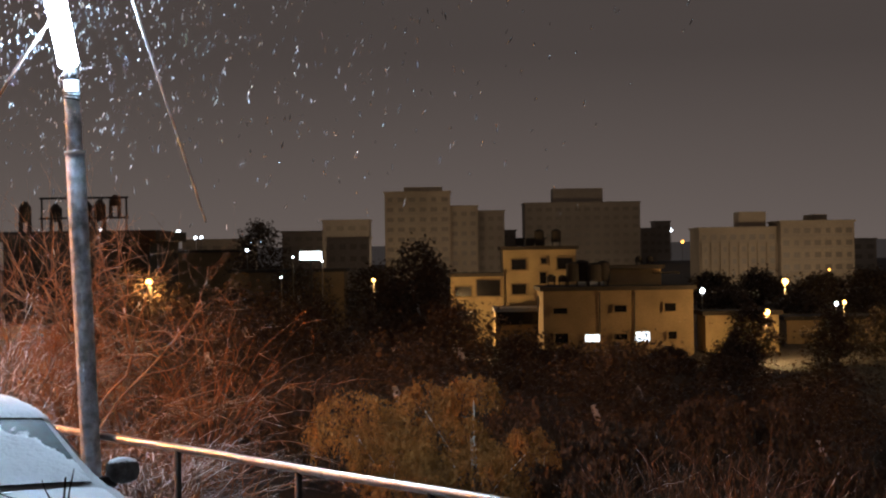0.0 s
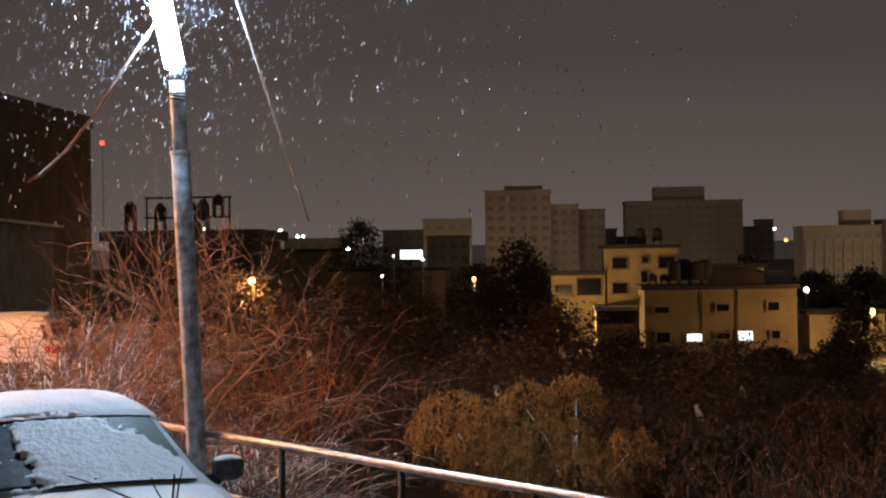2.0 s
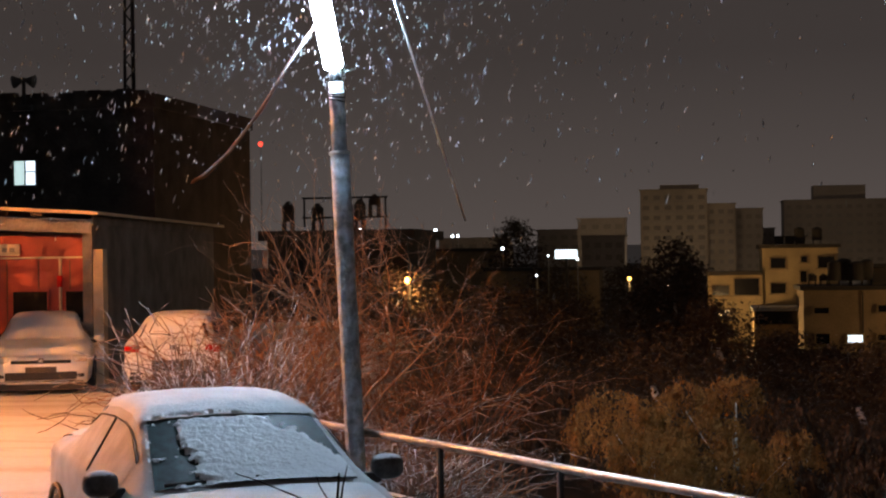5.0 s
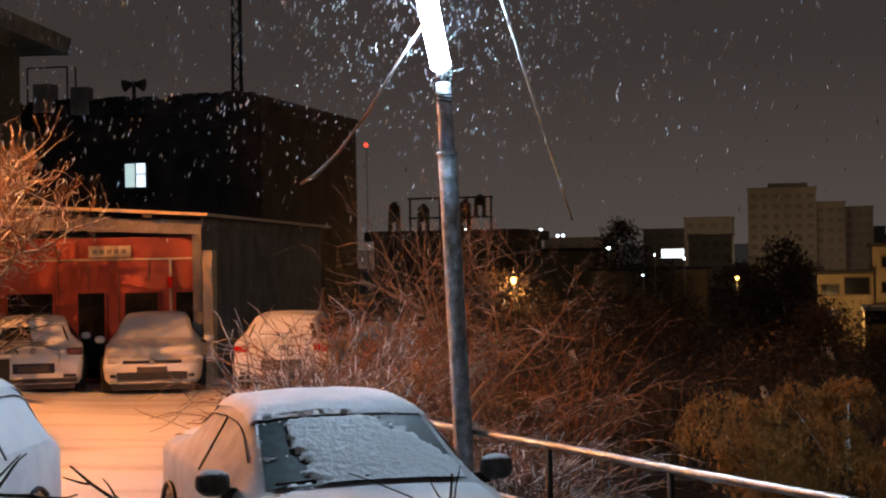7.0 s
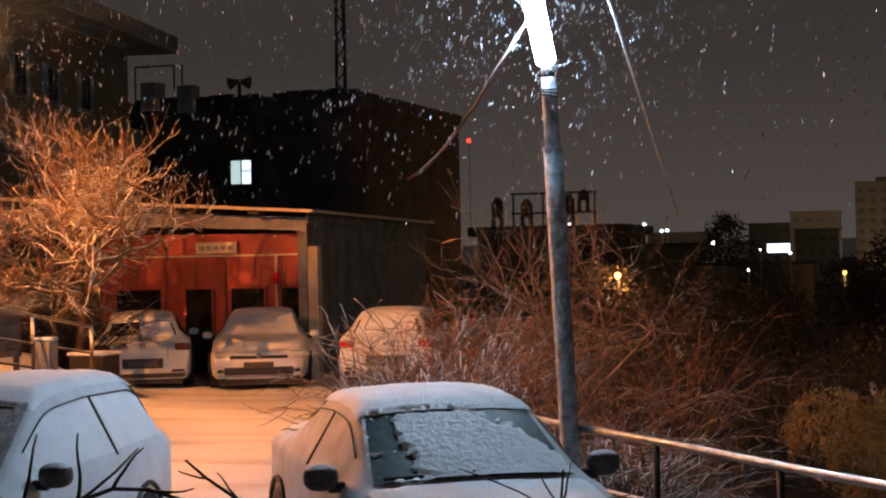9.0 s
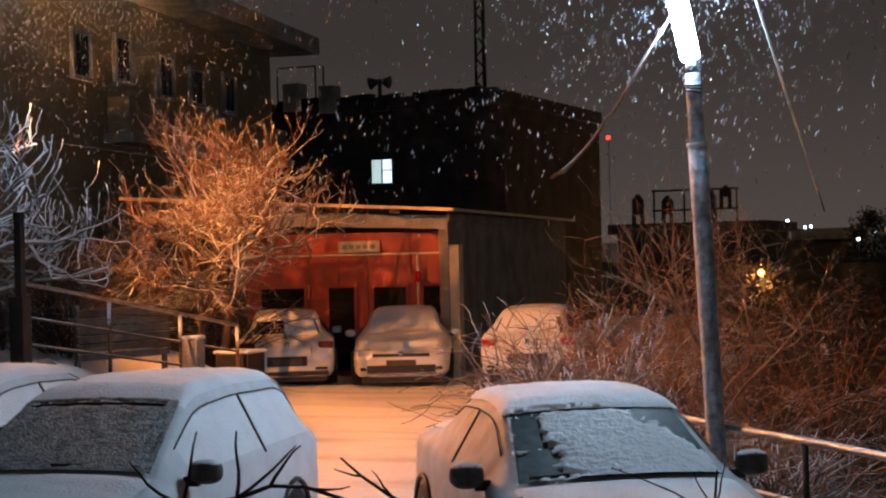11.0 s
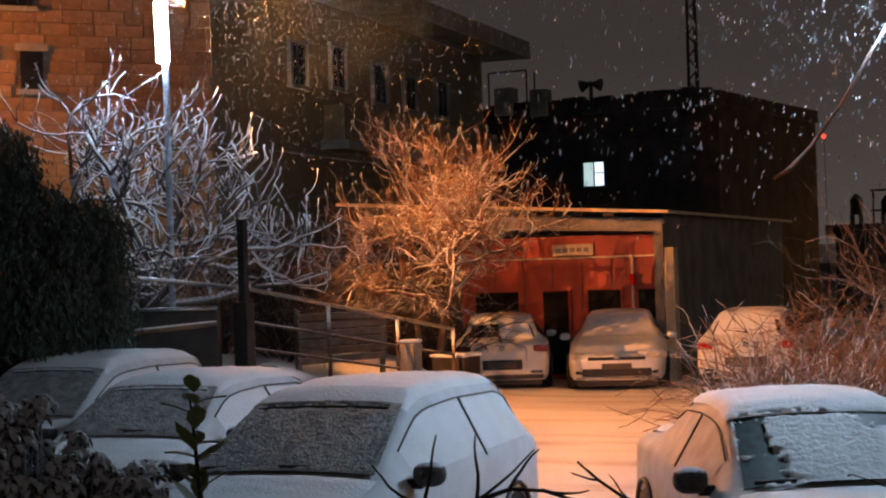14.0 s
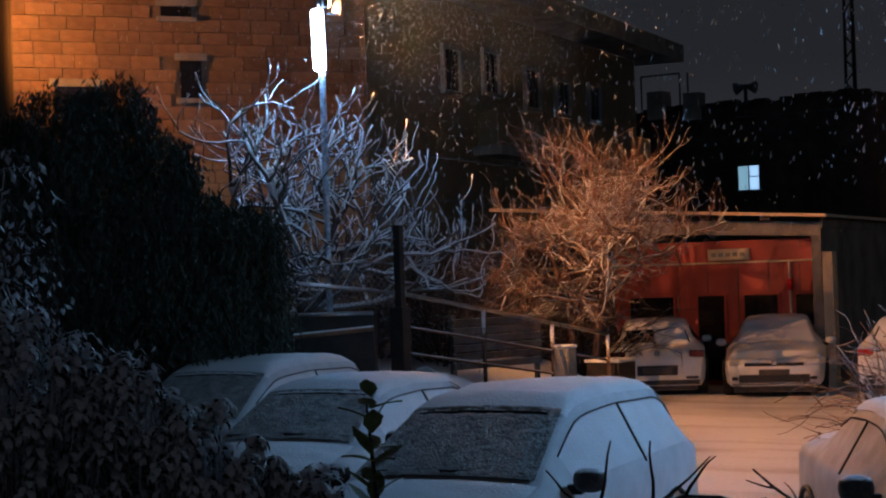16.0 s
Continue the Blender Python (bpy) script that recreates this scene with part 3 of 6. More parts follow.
def face_front(car, keys):
    """Bumper, grille, lamps and plate of a car that shows its front."""
    y = keys[0][0]
    part("grille", box(-0.50, 0.50, y - 0.02, y + 0.06, 0.60, 0.66, 0.012), PLASTIC, car, "dark upper grille")
    part("lower_grille", box(-0.60, 0.60, y - 0.03, y + 0.05, 0.29, 0.44, 0.015), PLASTIC, car)
    part("skirt", box(-0.70, 0.70, y + 0.0, y + 0.4, 0.10, 0.235, 0.02), PLASTIC, car, "black lower valance")
    part("bumper_strip", box(-0.72, 0.72, y - 0.045, y + 0.03, 0.235, 0.275, 0.012), CHROME, car, "bright strip along the bumper")
    part("number_plate", box(-0.26, 0.26, y - 0.045, y - 0.02, 0.435, 0.54, 0.008), PLATE, car, "plain number plate")
    part("badge", box(-0.05, 0.05, y - 0.03, y + 0.03, 0.61, 0.70, 0.02), CHROME, car, "round maker's badge")
    for s in (-1, 1):
        part("headlight", box(*sorted((s * 0.52, s * 0.77)), y + 0.03, y + 0.20, 0.61, 0.735, 0.03), HEAD_LENS, car, "clear headlight", True)
        part("fog_lamp", box(*sorted((s * 0.56, s * 0.72)), y + 0.0, y + 0.10, 0.335, 0.40, 0.015), PLASTIC, car)


def face_rear(car, keys, lens):
    y = keys[-1][0]
    part("number_plate", box(-0.26, 0.26, y - 0.02, y + 0.03, 0.46, 0.57, 0.008), PLATE, car, "plain number plate")
    part("bumper_lip", box(-0.74, 0.74, y - 0.06, y + 0.03, 0.24, 0.33, 0.02), PLASTIC, car)
    part("badge", box(-0.05, 0.05, y - 0.10, y - 0.01, 0.80, 0.90, 0.02), CHROME, car, "round maker's badge")
    pipe("wiper", [(0.0, 1.80, 1.06), (0.22, 1.74, 1.10), (0.42, 1.74, 1.10)], 0.014, PLASTIC, car, "rear wiper", sides=5)
    for s in (-1, 1):
        part("tail_light", box(*sorted((s * 0.56, s * 0.83)), y - 0.18, y - 0.025, 0.76, 0.90, 0.03), lens, car, "tail light", True)
        part("reflector", box(*sorted((s * 0.50, s * 0.72)), y - 0.03, y + 0.025, 0.35, 0.40, 0.01), PLASTIC, car)
    part("plate_recess", box(-0.36, 0.36, y - 0.04, y + 0.012, 0.42, 0.62, 0.02), PLASTIC, car, "dark recess for the plate")
    part("skirt", box(-0.70, 0.70, y - 0.35, y - 0.02, 0.12, 0.245, 0.02), PLASTIC, car, "black lower valance")


HATCH_SCREEN = (-0.95, -0.25, 1.48, 1.80)
polo = build_car("white_hatchback", "white hatchback facing the yard, branch shadows on its snow", HATCH, CAR_WHITE, (-11.85, 29.0, 0.15), 20.0, HATCH_SCREEN, "front", SNOW, DARK_GLASS, mirror_paint=CAR_WHITE, depth=0.03, tall=0.91)
face_front(polo, HATCH)
golf = build_car("pale_hatchback", "pale hatchback parked with its tail to the yard", HATCH, CAR_WHITE, (-14.15, 28.7, 0.15), 206.0, HATCH_SCREEN, "rear", DARK_GLASS, DARK_GLASS, mirror_paint=CAR_WHITE, depth=0.03, tall=0.91)
face_rear(golf, HATCH, TAIL_DIM)
white = build_car("white_compact", "white hatchback with red tail lights beside bare shrubs", HATCH, CAR_WHITE, (-9.35, 29.6, 0.15), 190.0, HATCH_SCREEN, "rear", DARK_GLASS, DARK_GLASS, mirror_paint=CAR_WHITE, depth=0.03, tall=0.91)
face_rear(white, HATCH, TAIL_RED)


def rear_snow(car, lo, hi):
    v, f = patch(HATCH, span(1.50, 1.78, 8), span(lo, hi, 9), 0.010, lambda u, w, p: 0.012 * edge_fade(u, w, 0.2) + 0.004)
    hang("window_snow", mesh_of("window_snow", v, f, SNOW, True), car, "snow on half the rear window")


rear_snow(golf, -0.27, 0.02)
rear_snow(white, -0.24, 0.27)


# ---- railing along the yard's edge ----
railing = thing("railing", "round steel railing with snow along the yard's edge", "railing")
ra, rd = Vector((-3.30, 14.29, 0)), Vector((0.617, -0.787, 0))
for h, mat, r in ((0.955, RAIL_STEEL, 0.030), (0.475, RUST_RAIL, 0.027)):
    pipe("rail", [(*(ra + rd * k)[:2], h - 0.004 * math.sin(k * 2.0)) for k in span(-1.2, 14.0, 24)], r, mat, railing, "shiny top rail with a line of snow" if h > 0.9 else "rusty lower rail")
for k in (-1.1, 0.45, 2.05, 3.72, 5.2, 6.8, 8.4, 10.0):
    q = ra + rd * k
    pipe("post", [(q.x, q.y, -0.25), (q.x, q.y, 0.945)], 0.026, BLACK_STEEL, railing, "dark steel post")

# ---- street lamp by the railing ----
lamp_post = thing("street_lamp", "leaning galvanised pole with a glowing white tube lamp", "street lamp")
lean0, lean1 = Vector((-2.86, 13.61, 0.0)), Vector((-3.01, 13.59, 3.87))


def on_pole(z):
    return lean0 + (lean1 - lean0) * (z / 3.87)


pipe("lower_pole", [on_pole(z) for z in span(-0.4, 3.27, 8)], 0.079, GALV, lamp_post, "wide lower steel pole", 20)
pipe("upper_pole", [on_pole(z) for z in span(3.25, 3.86, 4)], 0.064, GALV, lamp_post, "narrower upper pole", 20)
pipe("collar", [on_pole(3.255), on_pole(3.285)], 0.088, WIRE, lamp_post, "bright welded collar", 20)
for z in (3.70, 3.74, 3.765):
    c = on_pole(z)
    pipe("band", [(c.x + 0.068 * math.cos(a), c.y + 0.068 * math.sin(a), c.z + 0.012 * math.sin(a + z * 30)) for a in span(0, 2 * math.pi, 17)], 0.007, BLACK_STEEL, lamp_post, "wound wire", 5)
pipe("socket", [on_pole(3.84), on_pole(3.96)], 0.055, BLACK_STEEL, lamp_post, "dark lamp socket", 14)
t0, t1 = Vector((-3.02, 13.58, 3.97)), Vector((-3.24, 13.53, 5.15))
v, f = tubes([[(*(t0 + (t1 - t0) * k), r) for k, r in ((0, 0.06), (0.02, 0.082), (0.5, 0.085), (0.97, 0.082), (1.0, 0.05))]], 16)
hang("tube_lamp", mesh_of("tube_lamp", v, f, TUBE, True), lamp_post, "glowing cool white tube")

cable = thing("loose_cable", "orange-brown cable hanging loose from the lamp pole", "cable")
cp = [(-3.14, 13.45, 4.32), (-3.17, 13.17, 4.17), (-3.13, 12.6, 3.95), (-3.12, 12.17, 3.75), (-3.20, 11.8, 3.45), (-3.30, 11.41, 3.16), (-3.36, 11.0, 2.98), (-3.39, 10.8, 2.915)]
for off in (0.0, 0.022):
    pipe("strand", [(x + off * math.sin(k * 2.1), y, z + off * math.cos(k * 1.7)) for k, (x, y, z) in enumerate(cp)], 0.011, CABLE, cable, sides=6)

WIRE0, WIRE1 = Vector((-2.45, 12.82, 4.67)), Vector((-3.03, 20.89, 3.075))
wire = thing("overhead_wire", "taut pale wire slanting down past the lamp", "wire")
pipe("strand", [WIRE0 + (WIRE1 - WIRE0) * k for k in span(-0.1, 1.12, 8)], 0.012, WIRE, wire, sides=6)


# ---- workshop behind the yard ----
def wall_box(name, x0, x1, y0, y1, z0, z1, mat, parent, label="", bevel=0.0):
    return part(name, box(x0, x1, y0, y1, z0, z1, bevel), mat, parent, label)


shop = thing("workshop", "low workshop with a red painted front and sheet roof", "building")
shop.matrix_basis = pose(-11.22, 29.75, 0.15, 0, 0, 6.0)
# local: front along -x from the corner, depth along +y
wall_box("side_wall", -0.18, 0.0, 0.0, 12.0, -0.3, 3.0, CONCRETE, shop, "grey concrete side wall")
wall_box("front_wall", -4.2, -0.02, 0.30, 0.42, -0.3, 2.78, RED_WALL, shop, "red painted metal front")
# Dark colour here stands in for the dimness behind the trees.
wall_box("tree_shade_bay", -6.2, -4.2, 0.32, 0.42, -0.3, 2.78, DARK_STONE, shop, "bay with tree shade put into its dark colour")
wall_box("back_wall", -6.2, 0.0, 12.0, 12.2, -0.3, 3.05, CONCRETE, shop)
wall_box("end_wall", -6.4, -6.2, 0.0, 12.2, -0.3, 3.05, CONCRETE, shop)
wall_box("corner_pier", 0.03, 0.22, -0.08, 0.26, -0.3, 2.50, CREAM, shop, "cream painted corner pier", 0.01)


def lift(ob, slope=0.062):
    """Raises a roof part towards the far end of the front."""
    for vert in ob.data.vertices:
        vert.co.z -= vert.co.x * slope
    return ob


lift(wall_box("lintel", -6.2, 0.0, -0.02, 0.28, 2.80, 3.06, CONCRETE_PALE, shop, "concrete lintel over the front"), 0.045)
roof = lift(wall_box("roof", -6.5, 0.22, -0.55, 12.3, 3.145, 3.172, SHEET, shop, "corrugated sheet roof"))
rib_me = None
for k in range(64):
    x0 = -6.47 + k * 0.105
    if rib_me is None:
        rib = part("roof_rib", box(-0.03, 0.03, -0.55, 12.3, 0.0, 0.03), SHEET, roof)
        rib_me = rib.data
    else:
        rib = hang("roof_rib", rib_me, roof)
    rib.matrix_basis = pose(x0, 0, 3.171 - x0 * 0.062)
lift(wall_box("roof_edge", -6.5, 0.24, -0.60, -0.55, 3.14, 3.20, CREAM, shop, "pale roof edge with snow", 0.008))
lift(wall_box("roof_edge", 0.22, 0.27, -0.58, 12.3, 3.14, 3.20, CREAM, shop, "pale roof edge with snow", 0.008))
wall_box("side_band", -0.02, 0.03, 0.0, 12.0, 2.95, 3.12, CONCRETE, shop, "upper band of the side wall")
wall_box("beam", -6.2, -0.02, 0.24, 0.30, 2.34, 2.375, CREAM, shop, "cream horizontal bar")
for x in (-0.68, -0.06):
    wall_box("mullion", x - 0.02, x + 0.02, 0.245, 0.30, -0.1, 2.34, CREAM, shop, "cream upright")
    wall_box("red_lamp", x - 0.05, x + 0.05, 0.20, 0.245, 1.80, 2.02, TAIL_RED, shop, "small red fitting", 0.01)
for x0, x1, z0, z1 in ((-1.58, -0.93, 0.5, 1.72), (-0.58, -0.14, 0.5, 1.72), (-2.50, -1.98, 0.1, 1.72), (-3.9, -3.0, 0.3, 1.72)):
    w = wall_box("window", x0, x1, 0.27, 0.297, z0, z1, WINDOW_DARK, shop, "dark window")
    for a, b, c, d in ((x0 - 0.04, x0, z0 - 0.04, z1 + 0.04), (x1, x1 + 0.04, z0 - 0.04, z1 + 0.04), (x0, x1, z1, z1 + 0.04), (x0, x1, z0 - 0.04, z0)):
        wall_box("frame", a, b, 0.255, 0.298, c, d, RED_WALL, w, "red window frame")
for k in range(7):
    x = -4.1 + k * 0.6
    wall_box("panel_seam", x - 0.008, x + 0.008, 0.288, 0.299, -0.2, 2.3, RUST_RAIL, shop)
sign = wall_box("sign_board", -2.25, -1.42, 0.16, 0.22, 2.40, 2.62, CREAM, shop, "cream sign board with worn letters", 0.01)
for k in range(5):
    x0 = -2.17 + k * 0.14
    wall_box("letter_bar", x0, x0 + 0.10, 0.152, 0.159, 2.47, 2.55, CONCRETE_PALE, sign)
for x in (-0.9, -2.4, -4.6):
    lift(wall_box("bracket", x - 0.1, x + 0.1, -0.5, -0.05, 3.06, 3.12, BLACK_STEEL, shop))


# ---- houses ----
def window_on(parent, x0, x1, z0, z1, y, mat=WINDOW_DARK, frame_mat=CONCRETE, depth=0.06, label="dark window"):
    """A window on the face that looks to -y: a recessed-looking pane with frame and sill."""
    w = wall_box("window", x0, x1, y - 0.02, y + 0.05, z0, z1, mat, parent, label)
    t = 0.07
    for a, b, c, d in ((x0 - t, x0, z0 - t, z1 + t), (x1, x1 + t, z0 - t, z1 + t), (x0, x1, z1, z1 + t)):
        wall_box("frame", a, b, y - depth, y + 0.01, c, d, frame_mat, w)
    wall_box("sill", x0 - 0.12, x1 + 0.12, y - depth - 0.09, y + 0.01, z0 - t - 0.03, z0 - 0.005, frame_mat, w)
    return w


# dark building behind the workshop
dark = thing("dark_building", "tall unlit rough stone building behind the workshop", "building")
dark.matrix_basis = pose(-16.0, 47.7, 0, 0, 0, -2.0)
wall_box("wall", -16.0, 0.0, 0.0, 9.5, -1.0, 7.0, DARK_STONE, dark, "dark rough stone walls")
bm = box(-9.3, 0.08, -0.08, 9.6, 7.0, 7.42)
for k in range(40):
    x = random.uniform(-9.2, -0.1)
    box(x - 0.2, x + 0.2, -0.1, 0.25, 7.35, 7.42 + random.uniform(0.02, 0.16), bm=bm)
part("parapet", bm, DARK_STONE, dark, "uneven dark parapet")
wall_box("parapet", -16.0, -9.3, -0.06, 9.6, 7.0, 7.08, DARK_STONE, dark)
lit = wall_box("window", -4.42, -3.74, -0.04, 0.05, 4.78, 5.50, LIT_WINDOW, dark, "lit window with a pale curtain")
wall_box("curtain", -4.42, -4.10, -0.055, -0.042, 4.78, 5.50, LIT_CURTAIN, lit, "pale green curtain")
wall_box("mullion", -4.10, -4.06, -0.065, -0.042, 4.78, 5.50, BLACK_STEEL, lit)
wall_box("transom", -4.06, -3.74, -0.06, -0.042, 5.16, 5.19, BLACK_STEEL, lit)
for a, b, c, d in ((-4.47, -4.42, 4.73, 5.55), (-3.74, -3.69, 4.73, 5.55), (-4.42, -3.74, 5.50, 5.55), (-4.42, -3.74, 4.70, 4.78)):
    wall_box("frame", a, b, -0.09, 0.0, c, d, BLACK_STEEL, lit)
for x, z in ((-9.0, 4.8), (-12.0, 4.8), (-12.0, 1.6)):
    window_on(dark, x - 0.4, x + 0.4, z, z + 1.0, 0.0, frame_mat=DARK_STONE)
mast = thing("lattice_mast", "dark lattice mast on the roof of the stone building", "mast")
mast.matrix_basis = pose(-17.35, 49.6, 7.4)
for sx, sy in ((-0.15, -0.15), (0.15, -0.15), (0.0, 0.18)):
    pipe("leg", [(sx, sy, 0), (sx * 0.6, sy * 0.6, 9.0)], 0.05, BLACK_STEEL, mast, sides=6)
for k in range(24):
    z = 0.2 + k * 0.36
    s = 1 - 0.4 * z / 9
    pipe("brace", [(-0.15 * s, -0.15 * s, z), (0.15 * s, -0.15 * s, z + 0.34)] if k % 2 else [(0.15 * s, -0.15 * s, z), (-0.15 * s, -0.15 * s, z + 0.34)], 0.03, BLACK_STEEL, mast, sides=5)
speaker = thing("roof_horn", "dark horn loudspeaker pair on a short roof post", "loudspeaker")
speaker.matrix_basis = pose(-20.05, 47.7, 7.05)
pipe("post", [(0, 0, 0), (0, 0, 0.95)], 0.06, BLACK_STEEL, speaker)
for s in (-1, 1):
    bm = bmesh.new()
    bmesh.ops.create_cone(bm, cap_ends=True, segments=12, radius1=0.20, radius2=0.05, depth=0.30, matrix=Matrix.Translation((s * 0.18, 0, 0.85)) @ Matrix.Rotation(radians(s * -80), 4, "Y"))
    part("horn", bm, BLACK_STEEL, speaker)
wall_box("base", -0.3, 0.3, -0.2, 0.2, -0.05, 0.12, BLACK_STEEL, speaker)
tank_stand = thing("roof_tank", "pale water tank on the roof beside a frame", "water tank")
tank_stand.matrix_basis = pose(-23.1, 48.0, 7.05)
wall_box("tank", -0.3, 0.3, -0.3, 0.3, 0.1, 1.0, CONCRETE_PALE, tank_stand, "pale square tank", 0.05)
wall_box("foot", -0.25, 0.25, -0.25, 0.25, 0.0, 0.1, BLACK_STEEL, tank_stand)
tank2 = thing("roof_chimney", "squat rooftop flue with a thin aerial", "chimney")
tank2.matrix_basis = pose(-21.85, 47.9, 7.05)
wall_box("flue", -0.28, 0.28, -0.25, 0.25, 0.0, 0.85, CONCRETE, tank2, "squat flue", 0.03)
pipe("aerial", [(-0.2, 0, 0.8), (-0.2, 0, 1.5)], 0.03, BLACK_STEEL, tank2, sides=5)
frame_t = thing("roof_frame", "thin steel frame on the roof", "frame")
frame_t.matrix_basis = pose(-23.4, 48.6, 7.05)
for x in (-0.6, 0.75):
    pipe("upright", [(x, 0, 0), (x, 0, 1.6)], 0.03, BLACK_STEEL, frame_t, sides=5)
pipe("crossbar", [(-0.6, 0, 1.6), (0.75, 0, 1.6)], 0.03, BLACK_STEEL, frame_t, sides=5)

# limestone house: a lit end wall of separate blocks and a long side, shade in its ochre, with deep eaves
stone = thing("stone_house", "limestone house with deep eaves, lit orange at one end", "house")
END = pose(-22.62, 20.63, 0, 0, 0, 54.4)      # local x along the end wall, -y outwards
LONG = pose(-18.77, 26.0, 0, 0, 0, 98.0)      # local x along the long side, -y outwards


def face_part(name, frame_m, x0, x1, y0, y1, z0, z1, mat, label="", parent=None, bevel=0.0):
    return part(name, box(x0, x1, y0, y1, z0, z1, bevel), mat, parent or stone, label, False, frame_m if parent is None else None)


face_part("wall", END, 0.0, 6.6, 0.03, 0.4, -0.5, 8.3, JOINT, "mortar core of the end wall")
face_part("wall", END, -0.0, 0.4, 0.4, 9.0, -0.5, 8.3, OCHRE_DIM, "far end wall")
face_part("wall", LONG, 0.0, 16.3, 0.0, 0.4, -0.5, 8.3, OCHRE_DIM, "long stone wall with shade in its dimmed ochre")
face_part("wall", LONG, 15.9, 16.3, 0.4, 9.0, -0.5, 8.3, OCHRE_DIM, "end wall with shade in its dimmed ochre")
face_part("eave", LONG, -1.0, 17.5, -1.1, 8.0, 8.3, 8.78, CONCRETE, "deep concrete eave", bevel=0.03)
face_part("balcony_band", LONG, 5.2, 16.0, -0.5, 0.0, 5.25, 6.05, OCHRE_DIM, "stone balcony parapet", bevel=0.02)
face_part("balcony_slab", LONG, 5.0, 16.1, -0.65, 0.0, 5.05, 5.25, CONCRETE, "projecting balcony slab")
for k in range(4):
    face_part("string_course", LONG, 0.0, 16.3, -0.03 - 0.01 * (k % 2), 0.0, 2.2 + k * 0.9, 2.25 + k * 0.9, CONCRETE)
for x, z0, z1, w in ((8.47, 6.36, 7.25, 0.42), (10.47, 6.36, 7.15, 0.42), (12.8, 6.36, 7.25, 0.42), (3.87, 6.36, 7.25, 0.4), (6.0, 6.5, 7.4, 0.4)):
    win = face_part("window", LONG, x - w, x + w, -0.015, 0.1, z0, z1, WINDOW_DARK, "dark window")
    for a, b, c, d in ((x - w - 0.08, x - w, z0 - 0.08, z1 + 0.08), (x + w, x + w + 0.08, z0 - 0.08, z1 + 0.08), (x - w, x + w, z1, z1 + 0.08), (x - w, x + w, z0 - 0.08, z0)):
        face_part("frame", LONG, a, b, -0.09, 0.0, c, d, CONCRETE, parent=win)
    face_part("mullion", LONG, x - 0.025, x + 0.025, -0.04, -0.016, z0, z1, BLACK_STEEL, parent=win)
for x, z0, z1, w in ((3.2, 5.85, 6.55, 0.20), (1.1, 5.45, 6.05, 0.38), (2.95, 7.35, 7.55, 0.28)):
    win = face_part("window", END, x - w, x + w, -0.035, 0.1, z0, z1, WINDOW_DARK, "dark recessed window")
    face_part("sill", END, x - w - 0.08, x + w + 0.08, -0.12, -0.0, z0 - 0.09, z0, CONCRETE_PALE, parent=win)
    face_part("lintel", END, x - w - 0.1, x + w + 0.1, -0.06, -0.0, z1, z1 + 0.14, CONCRETE_PALE, parent=win)

# the wall lamp on the far corner that lights the end wall
corner_lamp = thing("corner_lamp", "sodium lamp on a thin pole by the house corner", "lamp")
pipe("pole", [(-21.95, 18.1, 0.0), (-21.95, 18.1, 6.8), (-21.9, 18.3, 6.95)], 0.05, BLACK_STEEL, corner_lamp)
part("hood", box(-22.08, -21.72, 18.12, 18.48, 6.86, 6.95, 0.02), BLACK_STEEL, corner_lamp)


# ---- bare trees, shrubs and fences ----
def unit(v):
    v = Vector(v)
    v.normalize()
    return v


def grow(rng, lines, p, d, length, radius, level, last, up, bend, forks, tip=0.55):
    """One limb and, level by level, the limbs that fork from it."""
    n = 5
    line, q, h = [], Vector(p), Vector(d)
    for k in range(n + 1):
        line.append((q.x, q.y, q.z, radius * (1 - (1 - tip) * k / n)))
        h = unit(h + Vector((rng.uniform(-1, 1), rng.uniform(-1, 1), rng.uniform(-1, 1))) * bend + Vector((0, 0, up[level])))
        q = q + h * (length / n)
    lines.append(line)
    if level >= last:
        return
    for _ in range(forks[level]):
        k = rng.randint(2 if level else 3, n)
        x, y, z, r = line[k]
        out = unit(h + Vector((rng.uniform(-1, 1), rng.uniform(-1, 1), rng.uniform(-0.7, 0.9))) * 1.15)
        grow(rng, lines, (x, y, z), out, length * rng.uniform(0.5, 0.8), r * rng.uniform(0.55, 0.75), level + 1, last, up, bend, forks, tip)


def bare_tree(name, label, base, height, lean, seed, limbs, spread, up, forks, thick, material, bend=0.16, group="bare trees", reach=1.0, tip=0.55, rise=0.0):
    rng = random.Random(seed)
    tree = thing(name, label, "tree", group)
    tree.matrix_basis = pose(*base)
    trunk, q = [], Vector((0, 0, -0.25))
    for k in range(6):
        trunk.append((q.x, q.y, q.z, thick * (1 - 0.07 * k)))
        q = q + Vector((lean[0] + rng.uniform(-0.04, 0.04), lean[1] + rng.uniform(-0.04, 0.04), height * 0.08 + 0.05 + rise))
    v, f = tubes([trunk], 9)
    hang("trunk", mesh_of("trunk", v, f, BARK_WET, True), tree, "wet dark trunk")
    top = Vector(trunk[-1][:3])
    for k in range(limbs):
        lines = []
        a = 2 * math.pi * (k + rng.uniform(-0.3, 0.3)) / limbs
        start = Vector(trunk[rng.randint(3, 5)][:3])
        d = unit((math.cos(a) * spread, math.sin(a) * spread, rng.uniform(0.45, 1.1)))
        grow(rng, lines, start, d, height * rng.uniform(0.34, 0.5) * reach, thick * 0.5, 0, len(forks), up, bend, forks, tip)
        v, f = tubes(lines, 5)
        hang("limb", mesh_of("limb", v, f, material, True), tree, "snow-lined limb with twigs")
    return tree


